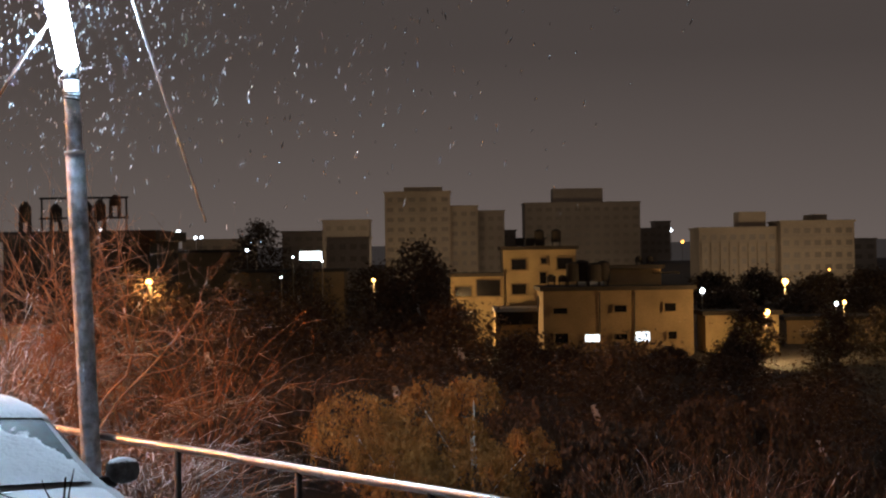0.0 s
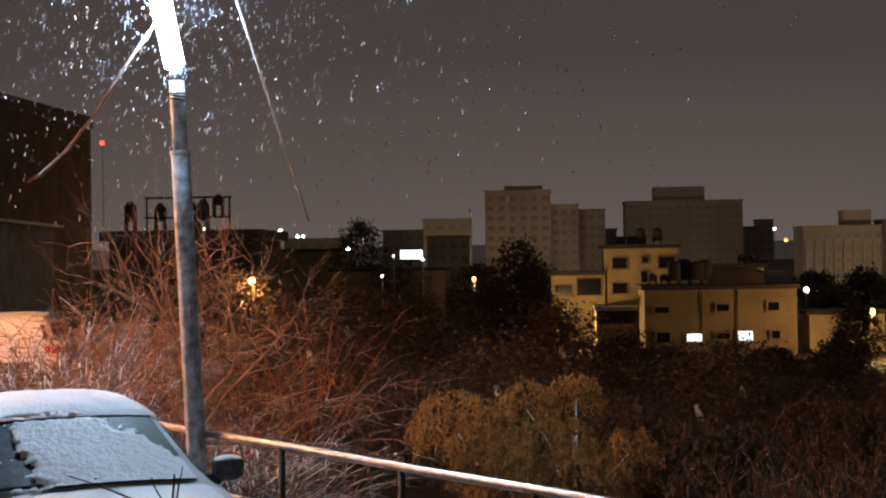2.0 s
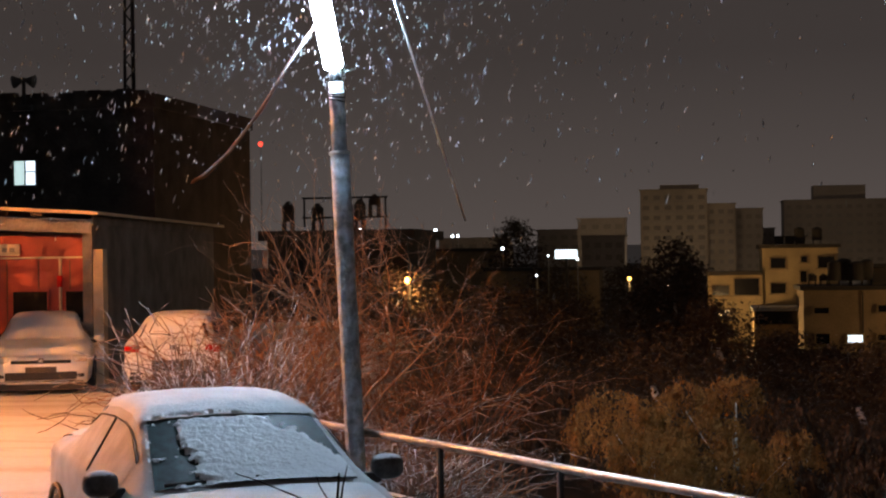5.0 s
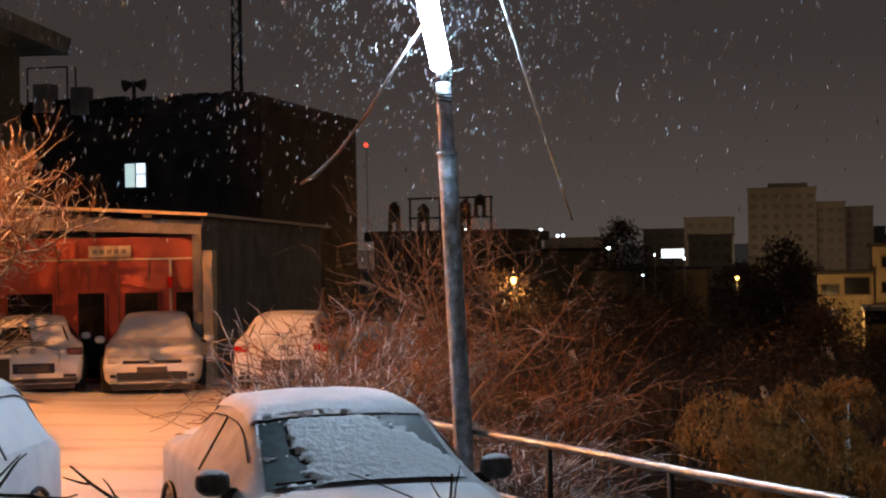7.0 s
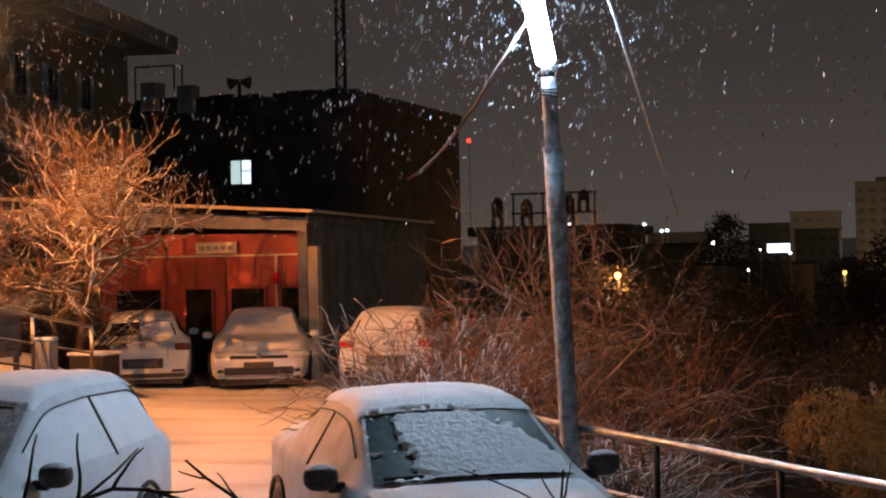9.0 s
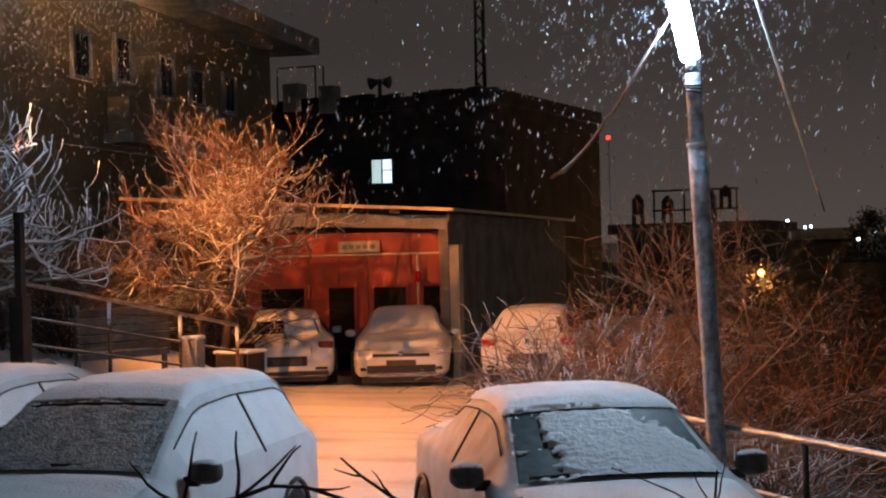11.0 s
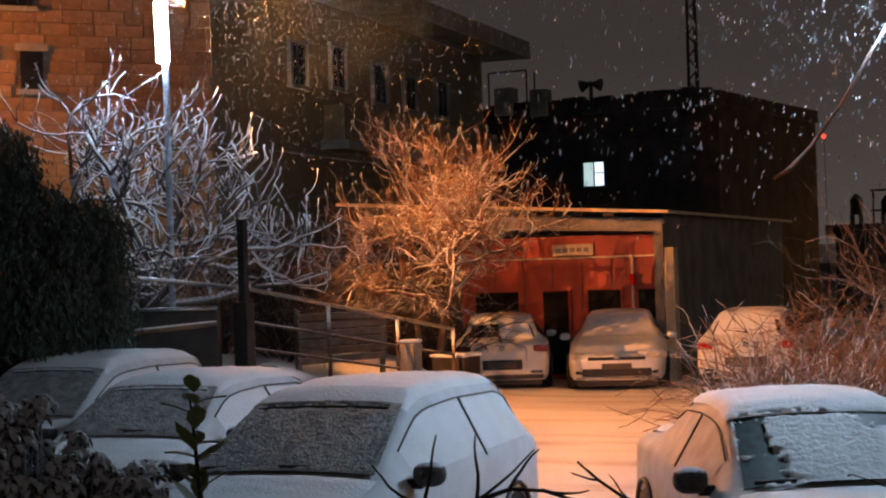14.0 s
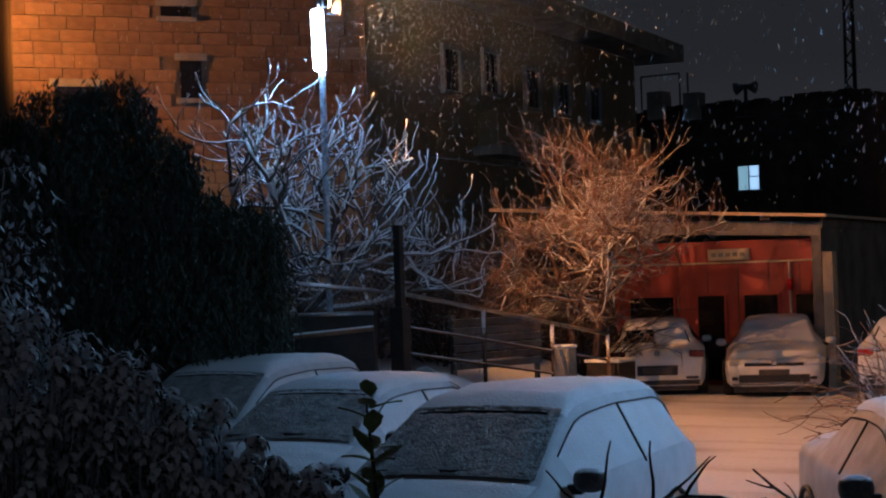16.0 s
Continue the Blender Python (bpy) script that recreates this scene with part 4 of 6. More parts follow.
bare_tree("fig_tree", "bare tree with thick upturned shoots lit orange", (-13.55, 25.0, 0.7), 3.8, (0.03, 0.0), 5, 12, 1.15, (0.09, 0.0, 0.05, 0.24), (6, 5, 3), 0.075, BARK, 0.46, tip=0.72, rise=0.12)
bare_tree("fig_tree", "bare tree whose twigs hang low over the yard", (-14.2, 25.5, 0.6), 2.7, (0.0, 0.0), 14, 9, 1.1, (0.06, -0.06, -0.08, 0.0), (5, 4, 3), 0.065, BARK, 0.42, tip=0.66, rise=0.10)
bare_tree("fig_tree", "bare shrubby tree with hanging twigs behind the handrail", (-15.3, 22.6, 1.0), 2.9, (0.0, 0.0), 8, 9, 1.3, (0.02, -0.10, -0.10, 0.0), (5, 4, 3), 0.06, TWIG, 0.34)
bare_tree("lamp_tree", "snow-laden bare tree lit white round the lamp pole", (-14.75, 18.6, 1.1), 3.8, (0.0, 0.0), 27, 13, 1.45, (0.10, 0.04, 0.09, 0.26), (5, 4, 2), 0.115, BARK_SNOWY, 0.46, tip=0.82)
bare_tree("bare_tree", "small bare tree rising from the thicket", (-4.0, 18.6, -0.6), 3.3, (0.0, 0.0), 33, 8, 0.8, (0.08, 0.04, 0.04, 0.05), (6, 5, 3), 0.042, TWIG_RUST, 0.36)


def shrub(name, label, x, y, height, spread, seed, stems, material, twigs=5, droop=-0.05, group="bare shrubs", r0=0.0115):
    """Many arching stems from one stool, with side twigs."""
    rng = random.Random(seed)
    z = ground_z(x, y)
    ob = thing(name, label, "shrub", group)
    ob.matrix_basis = pose(x, y, z)
    for part_k in range(3):
        lines = []
        for _ in range(stems // 3):
            a = rng.uniform(0, 2 * math.pi)
            b = rng.uniform(0.1, 1.0)
            d = unit((math.cos(a) * b * spread, math.sin(a) * b * spread, 1.0))
            p = Vector((math.cos(a) * 0.25 * b, math.sin(a) * 0.25 * b, -0.1))
            length = height * rng.uniform(0.7, 1.15)
            line, h, q, n = [], d, p, 7
            for k in range(n + 1):
                line.append((q.x, q.y, q.z, r0 * (1.15 - 0.75 * k / n)))
                h = unit(h + Vector((rng.uniform(-1, 1), rng.uniform(-1, 1), rng.uniform(-1, 1))) * 0.17 + Vector((0, 0, droop * k * 0.5)))
                q = q + h * (length / n)
            lines.append(line)
            for _ in range(twigs):
                k = rng.randint(2, n)
                q = Vector(line[k][:3])
                h2 = unit(h + Vector((rng.uniform(-1, 1), rng.uniform(-1, 1), rng.uniform(-0.6, 1))) * 1.2)
                tw = []
                for i in range(4):
                    tw.append((q.x, q.y, q.z, r0 * 0.55 * (1 - 0.2 * i)))
                    h2 = unit(h2 + Vector((rng.uniform(-1, 1), rng.uniform(-1, 1), rng.uniform(-1, 1))) * 0.3)
                    q = q + h2 * rng.uniform(0.08, 0.2)
                lines.append(tw)
        v, f = tubes(lines, 4)
        hang("branchwork", mesh_of("branchwork", v, f, material, True), ob, "tangle of arching stems with snow")
    return ob


THICKET = [(-4.3, 16.2, 1.5, 1.7), (-3.4, 16.0, 1.5, 1.8), (-2.6, 15.9, 1.5, 1.9), (-5.2, 18.6, 1.9, 1.6), (-4.2, 19.0, 2.1, 1.6), (-2.9, 18.2, 2.0, 1.8),
           (-6.2, 21.0, 1.9, 1.5), (-6.3, 23.6, 1.8, 1.4), (-5.6, 23.0, 2.3, 1.4), (-4.2, 22.5, 2.5, 1.5), (-6.9, 27.2, 1.8, 1.3), (-5.9, 19.0, 1.6, 1.6), (-3.6, 25.5, 2.6, 1.5)]
for k, (x, y, h, sp) in enumerate(THICKET):
    shrub("bare_shrub", "tangled leafless shrub with snow on its twigs below the railing", x, y, h, sp, 100 + k, 54, TWIG if k % 2 else TWIG_RUST, 6, -0.09)
# dark tangle on the bed behind the handrail
for k, (x, y, h) in enumerate(((-14.6, 22.0, 2.2), (-15.2, 23.8, 2.3), (-15.9, 25.9, 2.4), (-16.2, 22.4, 2.4), (-14.6, 26.6, 2.0))):
    shrub("bed_shrub", "dark tangled shrub on the raised bed behind the handrail", x, y, h, 1.5, 140 + k, 60, TWIG_DARK, 6, -0.08, r0=0.012)
# taller shoots of paler stems beside the saloon
for k, (x, y, h) in enumerate(((-5.35, 17.0, 1.75), (-4.75, 16.8, 1.6), (-2.6, 14.9, 0.9))):
    shrub("frosted_shrub", "upright shrub of frosted pale shoots", x, y, h, 0.7, 160 + k, 36, TWIG_PALE, 4, 0.0, r0=0.013)
# reddish upright canes further along the slope
for k, (x, y, h) in enumerate(((2.4, 18.0, 1.7), (3.1, 17.6, 1.8), (3.9, 17.8, 1.6), (2.9, 16.6, 1.5), (1.9, 16.8, 1.3), (4.6, 17.2, 1.5))):
    shrub("cane_shrub", "clump of thin upright reddish canes", x, y, h, 0.6, 180 + k, 80, TWIG, 1, 0.0, r0=0.009)


def leaf_cloud(rng, sprays, size, hang_down=0.6, width=0.35):
    """Folded leaves along sprays; each spray is a list of places. Returns verts and faces."""
    verts, faces = [], []
    for spray in sprays:
        for q in spray:
            a = rng.uniform(0, 2 * math.pi)
            d = unit((math.cos(a), math.sin(a), rng.uniform(-1.0, 0.5) - hang_down))
            s = unit(d.cross(Vector((rng.uniform(-1, 1), rng.uniform(-1, 1), 1.2))))
            up = s.cross(d)
            ln = size * rng.uniform(0.6, 1.25)
            q = Vector(q)
            i = len(verts)
            verts += [q, q + d * ln * 0.5 + s * ln * width - up * ln * 0.08, q + d * ln, q + d * ln * 0.5 - s * ln * width - up * ln * 0.08]
            faces += [(i, i + 1, i + 2), (i, i + 2, i + 3)]
    return verts, faces


def drooping(name, label, centre, radius, height, seed, sprays, leaves, size, material, category="shrub", group="", droop=0.16, hang_down=0.8, trunk=0.06, width=0.35, lowest=0.45):
    """A crown of sprays that arch out and hang, over a stem."""
    rng = random.Random(seed)
    x, y = centre
    z = ground_z(x, y)
    ob = thing(name, label, category, group)
    ob.matrix_basis = pose(x, y, z)
    stems, lists = [], []
    for k in range(sprays):
        a = rng.uniform(0, 2 * math.pi)
        r = radius * math.sqrt(rng.uniform(0.0, 1.0))
        rise = height * (0.62 + 0.38 * math.sqrt(max(0.0, 1 - (r / radius) ** 2))) * rng.uniform(lowest, 1.0) * (1 + 0.16 * math.sin(3 * a + seed) + 0.10 * math.sin(5 * a + 2 * seed))
        q = Vector((0.3 * r * math.cos(a), 0.3 * r * math.sin(a), rise * 0.90))
        h = unit((math.cos(a), math.sin(a), 1.1))
        pts, line = [], [(0, 0, 0.2, trunk * 0.4), (q.x * 0.5, q.y * 0.5, q.z * 0.6, trunk * 0.25)]
        for i in range(leaves):
            pts.append(q + Vector((rng.gauss(0, size * 0.5), rng.gauss(0, size * 0.5), rng.gauss(0, size * 0.4))))
            if i % 6 == 0:
                line.append((q.x, q.y, q.z, 0.006))
            h = unit(h + Vector((rng.uniform(-0.12, 0.12), rng.uniform(-0.12, 0.12), -droop)))
            q = q + h * (r * 0.9 + 0.35) / leaves
        lists.append(pts)
        stems.append(line)
    v, f = tubes(stems, 4)
    hang("branchwork", mesh_of("branchwork", v, f, BARK_WET, True), ob, "thin dark stems")
    v, f = tubes([[(0, 0, -0.2, trunk), (0.02, 0.01, height * 0.35, trunk * 0.8), (0, 0.02, height * 0.62, trunk * 0.5)]], 8)
    hang("trunk", mesh_of("trunk", v, f, BARK_WET, True), ob)
    v, f = leaf_cloud(rng, lists, size, hang_down, width)
    hang("crown", mesh_of("crown", v, f, material), ob, "hanging leaf sprays dusted with snow")
    return ob


def lobed(name, label, base, lobes, seed, tassels, leaves, size, material, category="shrub", group="", width=0.22, hang_len=0.55, lowest=-9.0, trunk=0.06):
    """Rounded clumps carried on limbs, each a dome of tassels that arch out and hang down. Lobes: place and radius."""
    rng = random.Random(seed)
    bx, by = base
    bz = ground_z(bx, by)
    ob = thing(name, label, category, group)
    ob.matrix_basis = pose(bx, by, bz)
    top = max(z for _, _, z, _ in lobes) - bz
    v, f = tubes([[(0, 0, -0.2, trunk), (0.02, 0.01, top * 0.45, trunk * 0.8), (0.0, 0.02, top * 0.8, trunk * 0.5)]], 8)
    hang("trunk", mesh_of("trunk", v, f, BARK_WET, True), ob)
    for n, (x, y, z, r) in enumerate(lobes):
        c = Vector((x - bx, y - by, z - bz))
        v, f = tubes([[(0, 0, max(0.1, c.z * 0.4), trunk * 0.5), (c.x * 0.5, c.y * 0.5, c.z * 0.75, trunk * 0.35), (c.x, c.y, c.z - r * 0.1, trunk * 0.15)]], 5)
        hang("limb", mesh_of("limb", v, f, BARK_WET, True), ob)
        sprays = []
        for _ in range(int(tassels * (r / 0.5) ** 1.6)):
            a, u = rng.uniform(0, 2 * math.pi), rng.uniform(-0.45, 1.0)
            flat = math.sqrt(max(0.0, 1 - u * u))
            out = Vector((math.cos(a) * flat, math.sin(a) * flat, u))
            q = c + Vector((out.x, out.y, out.z * 0.85)) * r * (rng.uniform(0.78, 0.98) + 0.20 * noise.noise(out * 2.3 + Vector((n, seed, 0))) + 0.34 * noise.noise(out * 4.5 + Vector((seed, n, 0))))
            h = unit((out.x, out.y, out.z * 0.5 + 0.15))
            pts, run = [], r * hang_len * rng.uniform(0.5, 1.25)
            for k in range(leaves):
                if q.z + bz > lowest:
                    pts.append(q + Vector((rng.gauss(0, size * 0.35), rng.gauss(0, size * 0.35), rng.gauss(0, size * 0.3))))
                h = unit(h + Vector((rng.uniform(-0.15, 0.15), rng.uniform(-0.15, 0.15), -0.42)))
                q = q + h * run / leaves
            sprays.append(pts)
        v, f = leaf_cloud(rng, sprays, size, 1.4, width)
        hang("crown", mesh_of("crown", v, f, material), ob, "rounded clump of hanging leaf tassels")
    return ob


# withered bushes on the slope
GOLDEN = [(-0.99, 18.33, 0.50, 0.47), (-0.61, 18.28, 0.22, 0.46), (-0.38, 17.97, -0.08, 0.43), (-0.23, 18.47, 0.72, 0.33), (0.32, 18.69, 0.80, 0.30), (0.04, 18.36, 0.23, 0.50), (0.89, 18.09, 0.28, 0.28), (0.38, 18.09, -0.04, 0.44)]
lobed("withered_bush", "bush of drooping withered yellow leaves lit by the lamps", (-0.6, 18.3), GOLDEN[:3], 200, 520, 10, 0.042, LEAF_DRY, group="withered bushes")
lobed("withered_bush", "bush of drooping withered yellow leaves lit by the lamps", (0.3, 18.4), GOLDEN[3:], 203, 520, 10, 0.042, LEAF_DRY, group="withered bushes")
rng_b = random.Random(8)
for k, (x, y, r, h) in enumerate(((2.3, 22.5, 0.9, 1.9), (4.6, 21.5, 1.0, 2.2), (3.4, 20.5, 0.8, 1.7), (5.7, 19.8, 0.9, 1.8), (6.3, 23.5, 1.1, 2.2), (1.5, 25.5, 1.2, 2.1), (4.4, 27.0, 1.3, 2.4), (7.6, 28.0, 1.4, 2.3), (-0.6, 22.5, 0.9, 1.5), (0.6, 21.0, 0.8, 1.3), (-2.2, 26.0, 1.2, 1.8))):
    g = ground_z(x, y)
    lobes = []
    for i in range(6):
        a, d = rng_b.uniform(0, 6.28), r * rng_b.uniform(0.15, 0.75)
        lr = r * rng_b.uniform(0.38, 0.6)
        lobes.append((x + d * math.cos(a), y + d * math.sin(a), g + h * rng_b.uniform(0.5, 1.0) - lr * 0.8, lr))
    lobed("slope_bush", "dark drooping bush on the valley slope", (x, y), lobes, 230 + k, 150, 8, 0.09, LEAF_WOOD, group="slope bushes")
# evergreen over the end of the row of cars
EVERGREEN = [(-14.42, 14.59, 4.55, 0.43), (-14.47, 13.77, 4.19, 0.60), (-13.71, 14.61, 3.85, 0.42), (-13.43, 14.74, 3.13, 0.50), (-12.86, 15.08, 3.03, 0.41), (-14.24, 14.26, 3.41, 0.75), (-14.97, 13.71, 3.60, 0.61), (-13.18, 15.16, 2.36, 0.62), (-13.37, 14.28, 2.26, 0.72), (-14.27, 13.93, 2.41, 0.87), (-12.79, 15.00, 1.96, 0.41), (-13.42, 13.97, 1.66, 0.65), (-12.77, 14.19, 1.65, 0.51), (-14.60, 13.62, 1.72, 0.74)]
lobed("evergreen_tree", "dark evergreen with heavy drooping foliage dusted with snow", (-14.2, 13.6), EVERGREEN, 260, 300, 20, 0.10, LEAF_DARK, "tree", "evergreens", 0.14, 1.5, 1.62, 0.12)
for k, (x, y, r, h) in enumerate(((-7.5, 6.2, 1.3, 3.3), (-6.8, 5.2, 1.1, 2.6), (-5.9, 5.3, 0.9, 2.15), (-5.0, 4.9, 0.6, 2.0))):
    drooping("evergreen_shrub", "dark leafy shrub with snow-weighted leaves", (x, y), r, h, 280 + k, 300, 40, 0.07, LEAF_SNOW, group="evergreens", droop=0.22, hang_down=1.0, width=0.24)


def rosette_shrub(x, y, radius, height, seed, heads):
    """Stems that each end in a rosette of long leaves curling over and down."""
    rng = random.Random(seed)
    z = ground_z(x, y)
    ob = thing("near_shrub", "near shrub with curled hanging leaves edged with snow", "shrub", "near shrubs")
    ob.matrix_basis = pose(x, y, z)
    stems, verts, faces = [], [], []
    for _ in range(heads):
        a, r = rng.uniform(0, 2 * math.pi), radius * math.sqrt(rng.random())
        top = height * (1 - 0.16 * (r / radius) ** 2) - abs(rng.gauss(0, 0.16))
        q = Vector((r * math.cos(a), r * math.sin(a), top))
        stems.append([(q.x * 0.2, q.y * 0.2, -0.15, 0.008), (q.x * 0.45, q.y * 0.45, top * 0.55, 0.006), (q.x, q.y, top, 0.004)])
        for k in range(rng.randint(11, 16)):
            b = 2.4 * k + rng.uniform(-0.4, 0.4)
            out = Vector((math.cos(b), math.sin(b), 0))
            side = Vector((-out.y, out.x, 0))
            ln, w = rng.uniform(0.045, 0.075), rng.uniform(0.009, 0.013)
            lift = rng.uniform(-0.2, 0.75)
            p, i = q - Vector((0, 0, 0.004 * k)), len(verts)
            for j, share in enumerate((0.25, 0.9, 1.0, 0.7, 0.1)):
                fold = Vector((0, 0, -0.25 * w * share))
                verts += [p + side * w * share + fold, p, p - side * w * share + fold]
                d = unit(out * max(0.15, 0.95 - 0.26 * j) + Vector((0, 0, lift - 0.52 * j)))
                p = p + d * ln * 0.25
            for j in range(4):
                o = i + j * 3
                faces += [(o, o + 3, o + 4, o + 1), (o + 1, o + 4, o + 5, o + 2)]
    v, f = tubes(stems, 5)
    hang("branchwork", mesh_of("branchwork", v, f, BARK_WET, True), ob, "thin dark stems")
    hang("crown", mesh_of("crown", verts, faces, LEAF_SNOW, True), ob, "rosettes of curled leaves with snow")
    return ob


for k, (x, y, r, h, n) in enumerate(((-3.85, 3.20, 0.40, 2.40, 170), (-3.52, 3.40, 0.30, 2.24, 140), (-3.36, 3.52, 0.26, 2.10, 120), (-3.22, 3.62, 0.24, 1.97, 110), (-3.08, 3.66, 0.22, 1.90, 100), (-2.90, 3.66, 0.22, 1.83, 90), (-2.72, 3.72, 0.18, 1.79, 60))):
    rosette_shrub(x, y, r, h, 300 + k, n)



def sprout():
    rng = random.Random(9)
    ob = thing("leafy_sprout", "green leafy shoot standing above the near shrub", "plant")
    line = [(-2.72, 3.47, 0.0, 0.012), (-2.73, 3.47, 1.0, 0.010), (-2.735, 3.465, 1.8, 0.007), (-2.755, 3.455, 2.08, 0.003)]
    v, f = tubes([line], 6)
    hang("stem", mesh_of("stem", v, f, TWIG_DARK, True), ob)
    for k in range(24):
        z = 1.74 + 0.34 * (k / 23) + rng.uniform(-0.02, 0.02)
        a = k * 2.4
        d = unit((math.cos(a), math.sin(a), rng.uniform(0.3, 2.2)))
        s = unit(d.cross(Vector((0, 0, 1)))) if abs(d.z) < 0.99 else Vector((1, 0, 0))
        ln = rng.uniform(0.06, 0.13)
        q = Vector((-2.745, 3.46, z))
        pts = []
        for t, w in ((0, 0.006), (0.3, 0.024), (0.65, 0.022), (1.0, 0.001)):
            m = q + d * ln * t - Vector((0, 0, 0.018 * t * t))
            pts += [m + s * w, m - Vector((0, 0, 0.004)), m - s * w]
        fs = []
        for i in range(3):
            o = i * 3
            fs += [(o, o + 1, o + 4, o + 3), (o + 1, o + 2, o + 5, o + 4)]
        hang("leaf", mesh_of("leaf", pts, fs, LEAF_GREEN, True), ob)


sprout()


def near_branch(name, pts, r, twigs, seed):
    rng = random.Random(seed)
    ob = thing(name, "dark bare branch close to the lens", "branch", "near branches")
    line = [(*p, r * (1 - 0.55 * k / (len(pts) - 1))) for k, p in enumerate(pts)]
    v, f = tubes([line], 7)
    hang("branch", mesh_of("branch", v, f, TWIG_DARK, True), ob)
    for k, dx, dy, dz, ln in twigs:
        q, h, tw = Vector(pts[k]), unit((dx, dy, dz)), []
        for i in range(6):
            tw.append((q.x, q.y, q.z, r * 0.55 * (1 - 0.13 * i)))
            h = unit(h + Vector((rng.uniform(-1, 1), rng.uniform(-1, 1), rng.uniform(-0.6, 1))) * 0.22)
            q = q + h * ln / 5
        v, f = tubes([tw], 6)
        hang("twig", mesh_of("twig", v, f, TWIG_DARK, True), ob)


near_branch("near_branch", [(-2.25, 3.66, 0.0), (-2.28, 3.64, 1.2), (-2.30, 3.64, 1.70), (-2.22, 3.70, 1.78), (-2.10, 3.76, 1.80), (-2.02, 3.79, 1.83), (-1.94, 3.82, 1.825), (-1.84, 3.87, 1.785)], 0.010,
            [(3, 0.25, 0.1, 1, 0.20), (4, 0.1, 0.05, 1, 0.17), (4, 0.9, 0.4, 0.9, 0.20), (5, 0.5, 0.3, 0.9, 0.13), (3, -0.8, -0.4, 0.55, 0.18), (6, 0.8, 0.3, -0.1, 0.12)], 3)
near_branch("near_branch", [(-1.55, 4.35, 0.0), (-1.60, 4.30, 1.3), (-1.72, 4.25, 1.66), (-1.86, 4.19, 1.75), (-1.93, 4.15, 1.81), (-1.98, 4.13, 1.86)], 0.0075, [(3, -0.5, 0, 1, 0.09), (4, -0.9, -0.3, 0.1, 0.08), (2, 1.0, 0.3, 0.5, 0.22)], 4)
near_branch("near_branch", [(-1.10, 5.05, 0.0), (-1.14, 5.02, 1.2), (-1.16, 5.04, 1.60), (-1.15, 5.05, 1.73)], 0.007, [(2, 0.2, 0, 1, 0.16), (2, -0.4, 0, 1, 0.14), (2, -1.0, -0.2, 0.35, 0.35), (2, 1.0, 0.2, 0.2, 0.3)], 5)

# ---- second lamp with its tube and the sodium floodlight at its head ----
lamp2 = thing("yard_lamp", "slim pole with a glowing white tube and an orange floodlight", "street lamp")
pipe("pole", [(-14.10, 18.40, 0.6), (-14.077, 18.367, 2.93), (-14.055, 18.338, 5.30), (-14.05, 18.33, 6.3)], 0.045, GALV, lamp2, "slim steel pole", 12)
v, f = tubes([[(-14.035, 18.26, 5.30, 0.05), (-14.035, 18.26, 5.32, 0.085), (-14.045, 18.245, 6.12, 0.085), (-14.045, 18.245, 6.14, 0.05)]], 14)
hang("tube_lamp", mesh_of("tube_lamp", v, f, TUBE2, True), lamp2, "glowing cool white tube")
pipe("bracket", [(-14.05, 18.33, 6.12), (-14.03, 18.27, 6.2), (-13.98, 18.2, 6.22)], 0.02, RUST_RAIL, lamp2, "rusty lamp bracket")
part("floodlight", box(-0.09, 0.09, -0.05, 0.03, -0.05, 0.11, 0.02), BLACK_STEEL, lamp2, "small floodlight housing", False, pose(-13.95, 18.32, 6.21, 0, 0, -40))
part("flood_glass", box(-0.07, 0.07, -0.006, 0.006, -0.04, 0.07), SODIUM_GLASS, lamp2, "glowing orange floodlight glass", False, pose(-13.918, 18.352, 6.215, 0, 0, -40))
# Two unseen plates added to shape the beam: a disc below, a flap beside.
bm = bmesh.new()
bmesh.ops.create_cone(bm, cap_ends=True, segments=24, radius1=0.085, radius2=0.085, depth=0.008, matrix=Matrix.Translation((FLOOD[0], FLOOD[1], FLOOD[2] - 0.115)))
part("added_side_flap", box(0.0, 0.21, -0.003, 0.003, -0.12, 0.14), BLACK_STEEL, lamp2, "added side flap that keeps the beam off the bed", False, pose(FLOOD[0] - 0.019, FLOOD[1] - 0.01, FLOOD[2], 0, 0, 88.5))
part("added_cut_off_plate", bm, BLACK_STEEL, lamp2, "added plate that keeps the floodlight off the tree")
pipe("flood_arm", [(-14.05, 18.33, 6.25), (-13.96, 18.31, 6.27)], 0.015, RUST_RAIL, lamp2)

# ---- ramp with handrail, gate, fence and board ----
bed_edge = [(-12.25, 17.2), (-12.35, 19.0), (-12.55, 21.0), (-12.75, 23.0), (-12.95, 25.0), (-13.3, 26.6)]


def build_bed():
    verts, faces = [], []
    for x, y in bed_edge:
        base = ground_z(x, y)
        rise = 1.05 - 0.09 * (y - 17.2)
        for dx, z in ((0.0, base - 0.1), (0.0, rise), (-1.0, rise + 0.1), (-3.5, rise + 0.3), (-7.5, rise + 0.4)):
            verts.append((x + dx, y, z))
    for i in range(len(bed_edge) - 1):
        for j in range(4):
            o = i * 5 + j
            faces.append((o, o + 1, o + 6, o + 5))
    tagged(new("garden_bed", mesh_of("garden_bed", verts, faces, SOIL)), "raised bed of dark soil and litter under the trees", "ground", kind="structure")


